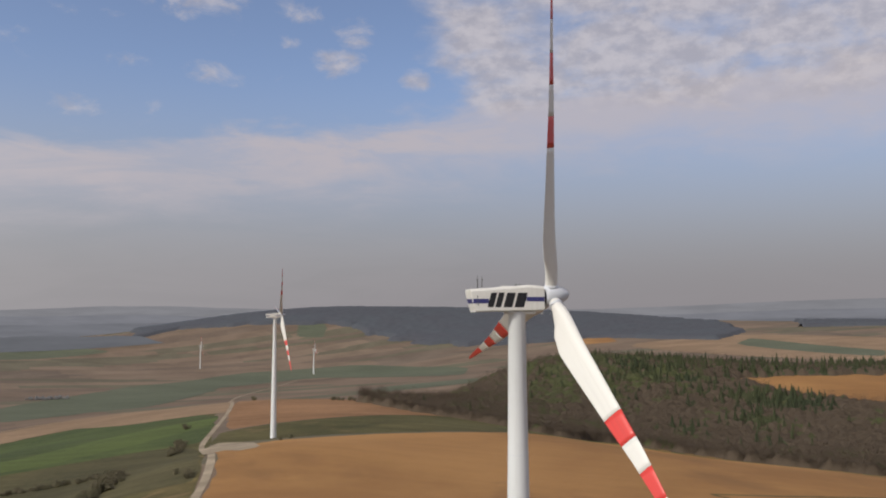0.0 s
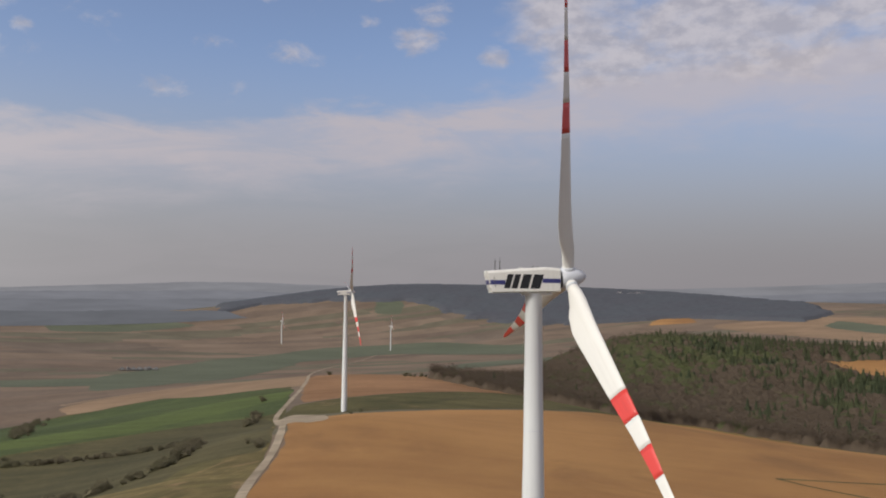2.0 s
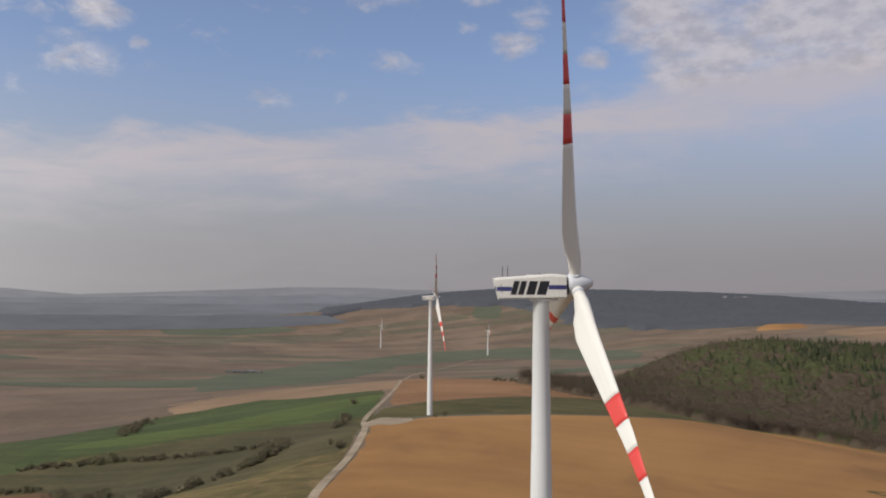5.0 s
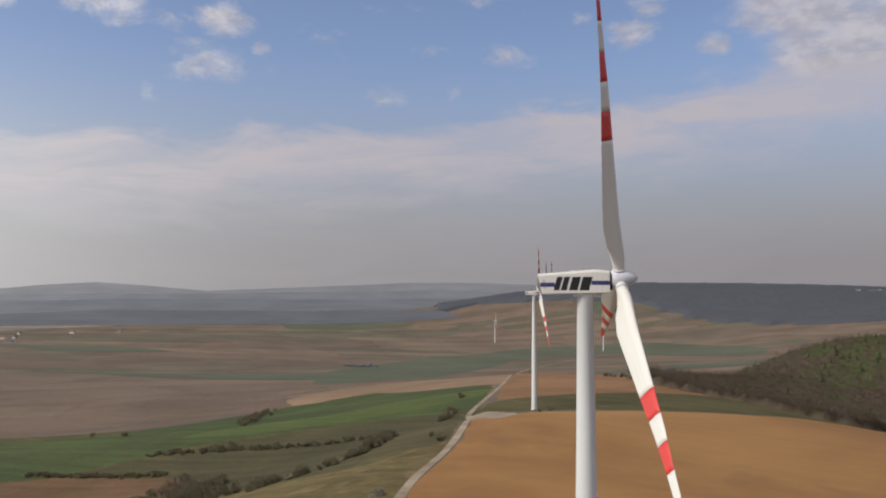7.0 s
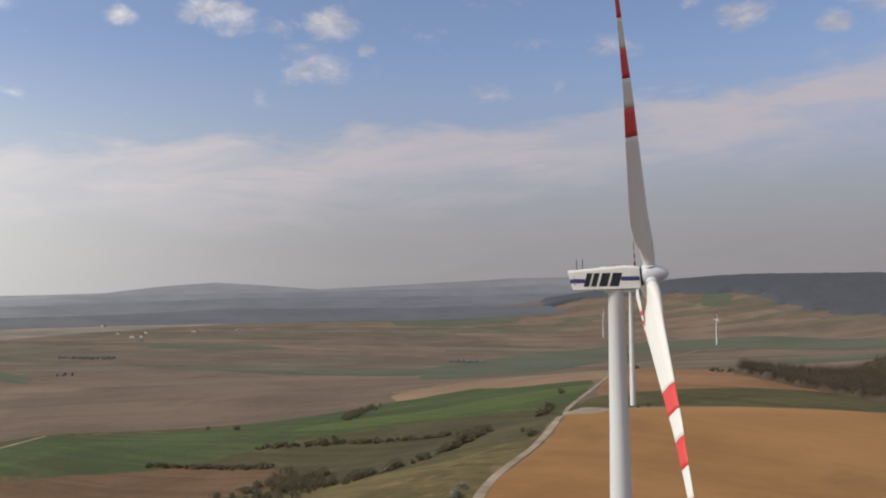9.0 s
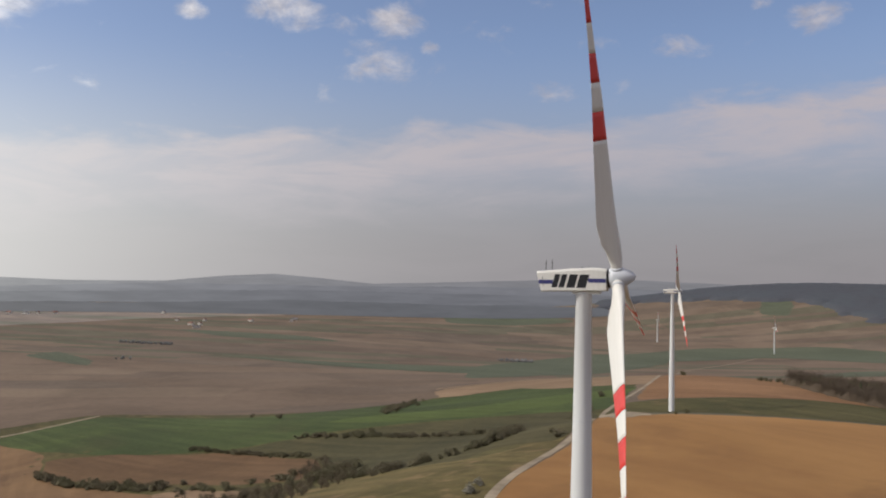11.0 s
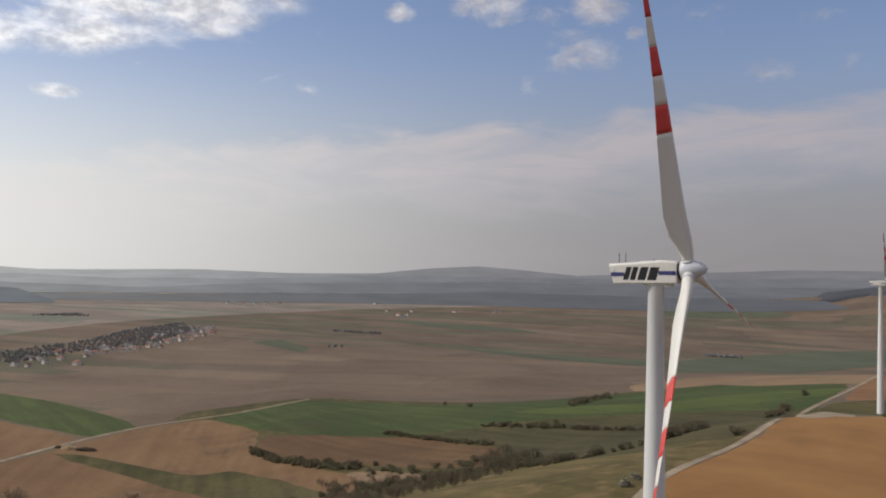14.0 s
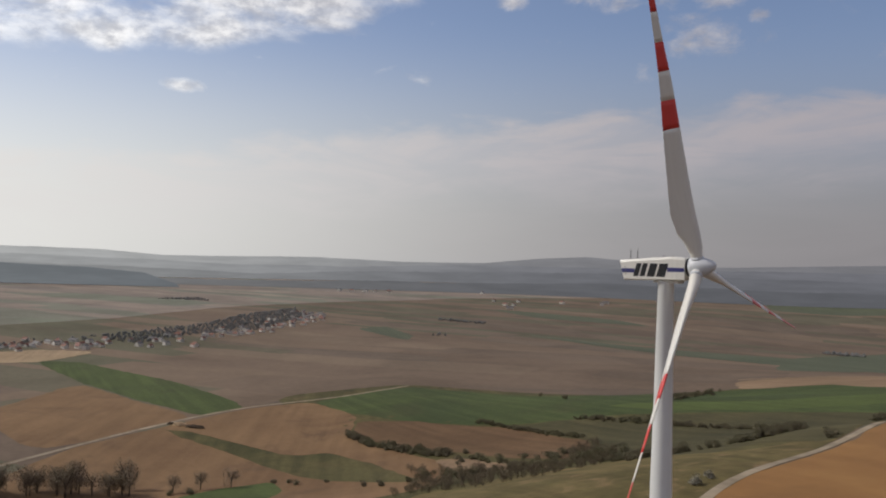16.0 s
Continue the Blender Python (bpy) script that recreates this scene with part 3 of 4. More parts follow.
def nacelle_shell():
    """Long housing, wider and higher to the front, with a slanted rear and eased edges."""
    stations = [(-5.90, 1.28, 0.95, -5.30), (-4.9, 1.34, 1.02, -4.6), (-2, 1.36, 1.24, -2), (1.1, 1.38, 1.48, 1.1), (2.3, 1.36, 1.40, 2.3), (2.98, 1.30, 1.30, 2.98)]
    verts, faces = [], []
    for x, half, top, xb in stations:
        low = -1.68 + (x + 5.95) * 0.02
        ring = [(1, low, 0.86), (1, low + 0.14, 1.0), (0, top - 0.30, 1.0), (0, top - 0.06, 0.90), (0, top, 0.78)]
        ring = [(xb if f else x, half * s, z) for f, z, s in ring] + [(xb if f else x, -half * s, z) for f, z, s in ring[::-1]]
        verts += ring
    m = 10
    for a in range(len(stations) - 1):
        faces += [(a * m + k, a * m + (k + 1) % m, (a + 1) * m + (k + 1) % m, (a + 1) * m + k) for k in range(m)]
    faces += [tuple(range(m))[::-1], tuple(range(50, 60))]
    me = mesh_of("nacelle", verts, faces, WHITE)
    bm = bmesh.new()
    bm.from_mesh(me)
    bmesh.ops.recalc_face_normals(bm, faces=bm.faces)
    bm.to_mesh(me)
    bm.free()
    return me


def on_side(x0, x1, z0, z1, mat, name, lift=0.012, shear=0.0):
    """A flat mark on the nacelle's right side, following its taper."""
    def wall(x):
        for (a, ha), (b, hb) in zip(((-5.9, 1.28), (-4.9, 1.34), (-2, 1.36), (1.1, 1.38), (2.3, 1.36)), ((-4.9, 1.34), (-2, 1.36), (1.1, 1.38), (2.3, 1.36), (2.98, 1.3))):
            if x <= b:
                return -(ha + (hb - ha) * (x - a) / (b - a))
        return -1.3
    cuts = sorted({x0, x1, *[c for c in (-4.9, -2, 1.1, 2.3) if x0 < c < x1]})
    verts, faces = [], []
    for x in cuts:
        for z in (z0, z1):
            xx = x + shear * (z - z0)
            verts += [(xx, wall(xx) - lift, z), (xx, wall(xx) + 0.03, z)]
    for k in range(len(cuts) - 1):
        a, b = 4 * k, 4 * k + 4
        faces += [(a, b, b + 2, a + 2), (a + 1, a + 3, b + 3, b + 1), (a, a + 1, b + 1, b), (a + 2, b + 2, b + 3, a + 3)]
    e = 4 * (len(cuts) - 1)
    faces += [(0, 2, 3, 1), (e, e + 1, e + 3, e + 2)]
    return mesh_of(name, verts, faces, mat)


SHARED = {
    "tower": revolve("tower", [(2.0, 0.0), (2.0, 0.4), (1.9, 4), (1.76, 22), (1.50, 42), (1.19, 60), (1.0, 76.0), (1.06, 76.1), (1.06, 76.45)], TOWER),
    "flange": revolve("flange", [(1.0, -0.03), (1.012, -0.03), (1.012, 0.03), (1.0, 0.03)], GREY),
    "nacelle": nacelle_shell(),
    "hub": revolve("hub", [(1.06, -1.05), (1.18, -0.98), (1.27, -0.4), (1.26, 0.2), (1.14, 0.75), (0.93, 1.28), (0.68, 1.75), (0.42, 2.08), (0.2, 2.22), (0.04, 2.27)], GREY),
    "root_collar": revolve("root_collar", [(0.76, 1.0), (0.80, 1.02), (0.80, 1.30), (0.74, 1.34)], GREY),
    "mast": revolve("mast", [(0.06, 0.0), (0.05, 1.0), (0.09, 1.02), (0.09, 1.12), (0.035, 1.15), (0.02, 1.5)], STEEL, 8),
    "cup": revolve("cup", [(0.02, 0), (0.10, 0.03), (0.12, 0.16), (0.05, 0.22)], STEEL, 10),
    "fairing": box("fairing", (-1.5, -1.0, -1.9), (2.2, 1.0, -1.45), WHITE, 0.18),
    "gap": revolve("gap", [(1.2, 0), (1.2, 0.25)], BLACK, 32),
    "hatch": box("hatch", (-1.9, -0.55, 1.18), (-0.6, 0.55, 1.36), WHITE, 0.05),
    "light": revolve("light", [(0.10, 0), (0.10, 0.16), (0.07, 0.24)], STEEL, 12),
    "stripe": [on_side(-5.60, -3.78, -0.68, -0.16, BLUE, "stripe"), on_side(0.74, 2.95, -0.44, 0.08, BLUE, "stripe"), box("stripe", (-5.775, -1.0, -0.68), (-5.6, 1.0, -0.16), BLUE, 0.0, -0.23)],
    "mark": [on_side(a, b, -1.12, 0.56, BLACK, "mark", 0.016, 0.28) for a, b in ((-3.95, -3.25), (-3.05, -2.35), (-2.05, -1.0), (-0.75, 0.42))],
    "seam": on_side(-5.04, -4.97, -0.95, 0.22, STEEL, "seam", 0.014, -0.12),
    "rear_cover": box("rear_cover", (-5.75, -1.08, -1.2), (-5.5, 1.08, 0.66), WHITE, 0.05, -0.23),
}


def wind_turbine(x, y, foot, yaw, turn, label, marked, extra=0.0):
    root = new("wind_turbine")
    root.location = (x, y, foot)
    tagged(root, label, "wind turbine", "wind turbines of the farm")
    part("tower", SHARED["tower"], root, Matrix.Diagonal((1, 1, 1 + extra / 76.45, 1)))
    for h, r in ((22.0, 1.76), (42.0, 1.50), (60.0, 1.19)):
        tower = root.children[0]
        part("flange", SHARED["flange"], tower, Matrix.LocRotScale((0, 0, h), None, (r, r, 1)))
    head = Matrix.LocRotScale((0, 0, 78.0 + extra), Euler((0, 0, radians(yaw))), None)
    shell = part("nacelle", SHARED["nacelle"], root, head, "white housing with a blue stripe")
    part("fairing", SHARED["fairing"], shell)
    part("roof_hatch", SHARED["hatch"], shell)
    part("rear_cover", SHARED["rear_cover"], shell)
    part("seam", SHARED["seam"], shell, None, "dark hinge seam of the rear panel")
    for s in SHARED["stripe"]:
        part("stripe", s, shell, None, "blue painted stripe")
    if marked:
        for s in SHARED["mark"]:
            part("logo_block", s, shell, None, "slanted black painted block")
    for px, py, pz in ((-4.85, -0.35, 1.0), (-4.15, 0.2, 1.04), (-0.2, -0.4, 1.36), (0.6, 0.5, 1.4)):
        tall = px < -1
        mast = part("sensor_mast" if tall else "beacon", SHARED["mast" if tall else "light"], shell, pose(px, py, pz), "dark thin mast" if tall else "dark small lamp")
    tilt = Matrix.Rotation(radians(-6.2), 4, "Y")
    axis = head @ tilt
    hub_at = Matrix.Translation((0, 0, -0.22)) @ axis @ Matrix.Translation((4.3, 0, 0))
    part("hub", SHARED["hub"], root, hub_at @ Matrix.Rotation(radians(90), 4, "Y"), "pale grey rounded nose cone")
    part("shaft_gap", SHARED["gap"], root, hub_at @ Matrix.Translation((-1.25, 0, 0)) @ Matrix.Rotation(radians(90), 4, "Y"), "dark gap behind the hub")
    for k, (sag, bend, out_by) in enumerate(((0.0, 1.0, 0.0), (1.8, 1.8, 0.5), (-1.0, -1.0, 0.5))):
        # local X along the shaft, Z along the blade; each blade hangs and bends a little
        m = hub_at @ Matrix.Rotation(radians(-(turn - 120 * k + sag)), 4, "X") @ Matrix.Rotation(radians(bend), 4, "Y") @ Matrix.Translation((0, 0, out_by))
        first = part("blade", BLADE_MESHES[0][1], root, m, "white blade with red bands")
        part("root_collar", SHARED["root_collar"], first)
        for tone, me in BLADE_MESHES[1:]:
            part(tone + "_band", me, first, None, tone + " painted band")
    return root


wind_turbine(0, 0, -11.0, 12.8, -15.5, "tall white wind turbine with red banded blades", True)
wind_turbine(-115, 454.5, -15.2, 16.5, -40.0, "white wind turbine beside the gravel turning area", False, 3.4)
wind_turbine(-388, 2530, float(land(-388, 2530)), 15.0, 10.0, "small distant wind turbine at the lane's end", False)
wind_turbine(-806, 2755, float(land(-806, 2755)), 15.0, 30.0, "small distant wind turbine in brown fields", False)


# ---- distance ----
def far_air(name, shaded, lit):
    """Plain far hills that glow; haze put into the colour, paler towards the sun."""
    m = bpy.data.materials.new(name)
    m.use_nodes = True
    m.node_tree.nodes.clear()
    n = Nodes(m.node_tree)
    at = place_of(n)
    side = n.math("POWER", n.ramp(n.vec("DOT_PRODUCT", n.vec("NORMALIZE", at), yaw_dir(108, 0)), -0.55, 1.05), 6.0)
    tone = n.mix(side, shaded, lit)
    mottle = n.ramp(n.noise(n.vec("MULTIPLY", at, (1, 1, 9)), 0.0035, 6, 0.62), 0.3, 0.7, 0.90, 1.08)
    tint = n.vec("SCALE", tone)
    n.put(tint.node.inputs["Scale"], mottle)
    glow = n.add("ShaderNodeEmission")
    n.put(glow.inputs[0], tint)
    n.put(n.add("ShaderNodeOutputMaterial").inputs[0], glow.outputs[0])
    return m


def far_ridge(radius, heights, rough, mat, seed):
    """A ring of far hills; heights: degrees above eye level, by yaw."""
    yaws, ups = zip(*heights)
    verts, faces = [], []
    count = 720
    for k in range(count):
        yaw = k * 360 / count
        e = np.interp((yaw + 180) % 360 - 180, yaws, ups)
        e += rough * (noise.fractal((yaw * 0.09 + seed, seed, 0), 1.0, 2.0, 4) + 0.35 * noise.noise((yaw * 1.7, seed, 1)))
        d = Vector(yaw_dir(yaw, 0)) * radius
        verts += [(d.x, d.y, -140), (d.x, d.y, 65 + radius * math.tan(radians(e)))]
    faces = [(2 * k, 2 * k + 1, (2 * k + 3) % (2 * count), (2 * k + 2) % (2 * count)) for k in range(count)]
    return tagged(new("backdrop", mesh_of("backdrop", verts, faces, mat)), "far hazy wooded hills along the horizon", "backdrop", kind="structure")


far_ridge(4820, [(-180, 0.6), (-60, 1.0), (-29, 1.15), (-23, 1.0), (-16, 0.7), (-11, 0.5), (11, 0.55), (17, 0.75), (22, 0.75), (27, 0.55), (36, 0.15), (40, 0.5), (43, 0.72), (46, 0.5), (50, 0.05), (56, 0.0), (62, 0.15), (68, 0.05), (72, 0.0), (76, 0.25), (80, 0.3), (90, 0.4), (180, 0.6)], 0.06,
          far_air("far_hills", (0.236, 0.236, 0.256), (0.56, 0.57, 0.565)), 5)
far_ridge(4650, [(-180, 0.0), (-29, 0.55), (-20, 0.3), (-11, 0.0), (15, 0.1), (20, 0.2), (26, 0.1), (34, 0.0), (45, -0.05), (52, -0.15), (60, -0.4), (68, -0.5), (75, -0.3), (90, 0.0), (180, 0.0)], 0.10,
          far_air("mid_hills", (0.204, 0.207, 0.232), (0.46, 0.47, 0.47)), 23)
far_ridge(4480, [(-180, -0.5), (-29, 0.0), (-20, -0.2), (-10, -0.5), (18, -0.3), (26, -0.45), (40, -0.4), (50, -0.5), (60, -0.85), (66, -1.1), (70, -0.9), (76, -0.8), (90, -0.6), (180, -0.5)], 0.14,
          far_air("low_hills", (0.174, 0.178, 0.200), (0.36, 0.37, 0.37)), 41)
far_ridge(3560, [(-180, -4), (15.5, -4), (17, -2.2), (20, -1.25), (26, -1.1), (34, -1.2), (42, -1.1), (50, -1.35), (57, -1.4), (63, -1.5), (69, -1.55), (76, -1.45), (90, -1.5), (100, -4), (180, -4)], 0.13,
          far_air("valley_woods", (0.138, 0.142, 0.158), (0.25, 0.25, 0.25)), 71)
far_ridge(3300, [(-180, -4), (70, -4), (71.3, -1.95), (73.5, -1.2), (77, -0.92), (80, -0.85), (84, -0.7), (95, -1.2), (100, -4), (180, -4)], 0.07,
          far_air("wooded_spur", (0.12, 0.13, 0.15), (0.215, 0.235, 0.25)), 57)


# ---- woods ----
rng = np.random.default_rng(4)


def shards(spots, size, flat=0.4):
    """Small leaf or twig blades, one at each spot, turned at random: (n, 3, 3)."""
    n = len(spots)
    a, b = rng.normal(size=(n, 3)), rng.normal(size=(n, 3))
    a[:, 2] *= flat
    b[:, 2] *= flat
    a /= np.linalg.norm(a, axis=1)[:, None]
    b -= (a * b).sum(1)[:, None] * a
    b /= np.linalg.norm(b, axis=1)[:, None]
    s = size * rng.uniform(0.6, 1.4, (n, 1))
    return np.stack([spots - a * s - b * s * 0.5, spots + a * s - b * s * 0.5, spots + b * s], 1)


def stick(a, b, ra, rb, sides=5):
    """A tapered limb from a to b as triangles."""
    a, b = np.array(a, float), np.array(b, float)
    d = (b - a) / np.linalg.norm(b - a)
    u = np.cross(d, (0.3, 0.9, 0.2))
    u /= np.linalg.norm(u)
    v = np.cross(d, u)
    t = np.linspace(0, 2 * np.pi, sides, endpoint=False)
    lo = a + ra * (np.cos(t)[:, None] * u + np.sin(t)[:, None] * v)
    hi = b + rb * (np.cos(t)[:, None] * u + np.sin(t)[:, None] * v)
    tris = []
    for k in range(sides):
        n = (k + 1) % sides
        tris += [(lo[k], lo[n], hi[n]), (lo[k], hi[n], hi[k])]
    return np.array(tris)


def broadleaf(count, height, spread, size, low=0.25):
    """Crown of twig blades in a few uneven lobes over a short trunk."""
    lobes = rng.normal(size=(6, 3)) * (spread * 0.42, spread * 0.42, height * 0.15) + (0, 0, height * (low + 1) / 2)
    pick = lobes[rng.integers(0, 6, count)]
    r = rng.normal(size=(count, 3))
    r /= np.linalg.norm(r, axis=1)[:, None]
    at = pick + r * (rng.uniform(0.45, 1.0, (count, 1)) * (spread * 0.55, spread * 0.55, height * (1 - low) * 0.34))
    at[:, 2] = np.clip(at[:, 2], height * low * 0.6, height)
    return shards(at, size)


def dome(height, spread, low, sides=7):
    """A lumpy leafy core."""
    rings = [(low, 0.6), (low + 0.25, 1.0), (0.5 + low / 2, 1.0), (0.80, 0.72), (0.94, 0.36), (1.0, 0.05)]
    pts = [[np.array((math.cos(t) * f * spread, math.sin(t) * f * spread, z * height)) + rng.normal(size=3) * spread * 0.13
            for t in 2 * np.pi * (np.arange(sides) + 0.5 * (q % 2)) / sides] for q, (z, f) in enumerate(rings)]
    tris = []
    for a, b in zip(pts, pts[1:]):
        for k in range(sides):
            n = (k + 1) % sides
            tris += [(a[k], a[n], b[n]), (a[k], b[n], b[k])]
    return np.array(tris)


def conifer(height, spread, tiers=7, arms=8):
    """Drooping tiers of boughs, narrower to the top."""
    tris = []
    for k in range(tiers):
        z = height * (0.12 + 0.86 * k / tiers)
        r = spread * (1 - k / tiers) ** 0.85
        for q in range(arms):
            t = 2 * np.pi * (q + rng.uniform(-0.3, 0.3)) / arms + k
            tip = np.array((np.cos(t), np.sin(t), 0)) * r * rng.uniform(0.75, 1.15)
            side = np.array((-np.sin(t), np.cos(t), 0)) * r * 0.42
            tris.append(((0, 0, z + height * 0.17), tip * 0.75 + side + (0, 0, z), tip + (0, 0, z - height * 0.05)))
            tris.append(((0, 0, z + height * 0.17), tip + (0, 0, z - height * 0.05), tip * 0.75 - side + (0, 0, z)))
    return np.array(tris)


def scatter(name, spots, kinds, mat, label, category="wood", scale=(0.75, 1.25)):
    """Many plants that nobody would count, in one mesh."""
    parts = []
    which = rng.integers(0, len(kinds), len(spots))
    for k, kind in enumerate(kinds):
        at = spots[which == k]
        turn = rng.uniform(0, 2 * np.pi, len(at))
        size = rng.uniform(*scale, len(at))
        c, s = np.cos(turn) * size, np.sin(turn) * size
        x = kind[None, ..., 0] * c[:, None, None] - kind[None, ..., 1] * s[:, None, None] + at[:, 0, None, None]
        y = kind[None, ..., 0] * s[:, None, None] + kind[None, ..., 1] * c[:, None, None] + at[:, 1, None, None]
        z = kind[None, ..., 2] * (size * rng.uniform(0.85, 1.15, len(at)))[:, None, None] + at[:, 2, None, None]
        parts.append(np.stack([x, y, z], -1).reshape(-1, 3))
    return tagged(new(name, soup(name, np.concatenate(parts), mat)), label, category, kind="stuff")


def soup(name, points, mat):
    points = np.asarray(points, np.float32).reshape(-1, 3)
    n = len(points)
    me = bpy.data.meshes.new(name)
    me.vertices.add(n)
    me.vertices.foreach_set("co", points.ravel())
    me.loops.add(n)
    me.loops.foreach_set("vertex_index", np.arange(n, dtype=np.int32))
    me.polygons.add(n // 3)
    me.polygons.foreach_set("loop_start", np.arange(0, n, 3, dtype=np.int32))
    me.materials.append(mat)
    me.update(calc_edges=True)
    return me


def inside(x, y, poly):
    hit = np.zeros(len(x), bool)
    for (ax, ay), (bx, by) in zip(poly, poly[1:] + poly[:1]):
        cross = (ay > y) != (by > y)
        hit ^= cross & (x < (bx - ax) * (y - ay) / ((by - ay) or 1e-9) + ax)
    return hit


def spread_over(poly, gap, without=()):
    px, py = [p[0] for p in poly], [p[1] for p in poly]
    x, y = np.meshgrid(np.arange(min(px), max(px), gap), np.arange(min(py), max(py), gap))
    x = (x + rng.uniform(-0.5, 0.5, x.shape) * gap).ravel()
    y = (y + rng.uniform(-0.5, 0.5, y.shape) * gap).ravel()
    keep = inside(x, y, poly)
    for hole in without:
        keep &= ~inside(x, y, hole)
    x, y = x[keep], y[keep]
    return np.stack([x, y, land(x, y) - 0.2], 1)


def mottled(spots, step, seed):
    return np.array([noise.noise((p[0] / step, p[1] / step, seed)) for p in spots])


WOOD = [(-84, 850), (-80, 722), (-62, 690), (-28, 630), (14, 602), (50, 586), (76, 564), (98, 564), (122, 590), (150, 602), (206, 550), (228, 480), (288, 380), (425, 255), (640, 240), (800, 600), (800, 930), (640, 925), (420, 930), (330, 985), (255, 1120), (60, 1000)]
CLEARING = [(326, 846), (400, 860), (560, 850), (720, 780), (680, 610), (520, 660), (410, 716), (350, 772)]
spots = spread_over(WOOD, 6.4, [CLEARING])
cast = mottled(spots, 55, 2) + 0.45 * mottled(spots, 20, 6)
STANDS = [(318, 748, 38, 1.0), (345, 722, 26, 0.9), (292, 668, 24, 0.8), (214, 655, 16, 0.7), (262, 604, 20, 0.6), (170, 905, 50, 0.25), (245, 845, 50, 0.45), (265, 905, 55, 0.5)]
stand = sum(m * np.exp(-((spots[:, 0] - a) ** 2 + (spots[:, 1] - b) ** 2) / r ** 2) for a, b, r, m in STANDS)
stand = np.maximum(stand, np.where((spots[:, 0] > 320) & (spots[:, 1] > 845), 0.55, 0.0))
firs = rng.random(len(spots)) < np.clip(stand + 0.5 * cast * (stand > 0.15) + 0.01, 0, 0.92)
green = np.clip((spots[:, 2] + 20) / 22, 0, 0.75) * (spots[:, 0] < 300) * (spots[:, 0] > 60) + 0.8 * np.exp(-((spots[:, 0] - 120) ** 2 + (spots[:, 1] - 830) ** 2) / 70 ** 2)
buds = ~firs & (rng.random(len(spots)) < np.clip(green + 0.9 * mottled(spots, 40, 9), 0, 0.85))
# the wood's own edge stands dense, down to the ground
fringe = np.concatenate([np.linspace(a, b, max(int(math.hypot(b[0] - a[0], b[1] - a[1]) / 1.6), 1), endpoint=False) for a, b in zip(np.array(WOOD[:12], float), np.array(WOOD[1:13], float))])
fringe += rng.normal(size=fringe.shape) * 1.6
fringe = np.column_stack([fringe, land(fringe[:, 0], fringe[:, 1]) - 0.2])
TREES_BARE = [broadleaf(190, 13.0, 4.8, 0.24, 0.06) for _ in range(9)]
TREES_BUD = [broadleaf(150, 11.8, 4.6, 0.25, 0.08) for _ in range(6)]
TREES_FIR = [conifer(12.5, 3.1, 8, 9) for _ in range(6)]


def crowns(name, spots, kind, mats, label, gap=2.3):
    """The closed roof of a wood: a rounded crown over each tree, pointed ones over conifers."""
    gx, gy = np.arange(spots[:, 0].min() - 8, spots[:, 0].max() + 8, gap), np.arange(spots[:, 1].min() - 8, spots[:, 1].max() + 8, gap)
    x, y = np.meshgrid(gx, gy)
    x, y = x + rng.uniform(-0.35, 0.35, x.shape) * gap, y + rng.uniform(-0.35, 0.35, y.shape) * gap
    top = np.full(x.shape, -999.0)
    owner = np.zeros(x.shape, int)
    for (tx, ty, tz), k in zip(spots, kind):
        h, r = (rng.uniform(7.0, 9.5), rng.uniform(3.0, 3.8)) if k == 2 else (rng.uniform(7.0, 8.6), rng.uniform(4.2, 5.6))
        i, j, m = int((tx - gx[0]) / gap), int((ty - gy[0]) / gap), int(6.5 / gap) + 1
        w = np.s_[max(j - m, 0):j + m + 2, max(i - m, 0):i + m + 2]
        d = np.hypot(x[w] - tx, y[w] - ty) / r
        z = np.where(d < 1.35, tz + h * ((1 - 0.75 * d) if k == 2 else (1 - 0.55 * d * d)), -999.0)
        better = z > top[w]
        top[w] = np.where(better, z, top[w])
        owner[w] = np.where(better, k, owner[w])
    low = land(x, y) - 0.5
    full = top > low
    z = np.where(full, top + rng.normal(size=x.shape) * 0.2, low)
    n = len(gx)
    quads, tone = [], []
    for j in range(len(gy) - 1):
        for i in np.nonzero(full[j, :-1] | full[j, 1:] | full[j + 1, :-1] | full[j + 1, 1:])[0]:
            quads.append((j * n + i, j * n + i + 1, (j + 1) * n + i + 1, (j + 1) * n + i))
            tone.append(owner[j, i])
    used, back = np.unique(np.array(quads), return_inverse=True)
    me = mesh_of(name, np.stack([x, y, z], -1).reshape(-1, 3)[used], back.reshape(-1, 4).tolist(), mats[0], True)
    for m in mats[1:]:
        me.materials.append(m)
    me.polygons.foreach_set("material_index", np.array(tone, np.int32))
    return tagged(new(name, me), label, "wood", kind="stuff")


crowns("wood_crowns", spots, np.where(firs, 2, np.where(buds, 1, 0)), [BARE, BUDDING, NEEDLE], "closed brown and green crowns of the wood")
scatter("bare_wood", np.concatenate([spots[~firs & ~buds], fringe]), TREES_BARE, BARE, "wood of bare brown deciduous trees")
scatter("budding_wood", spots[buds], TREES_BUD, BUDDING, "wood of trees with first green leaves")
scatter("conifer_wood", spots[firs], TREES_FIR, NEEDLE, "dark green wood of conifers")

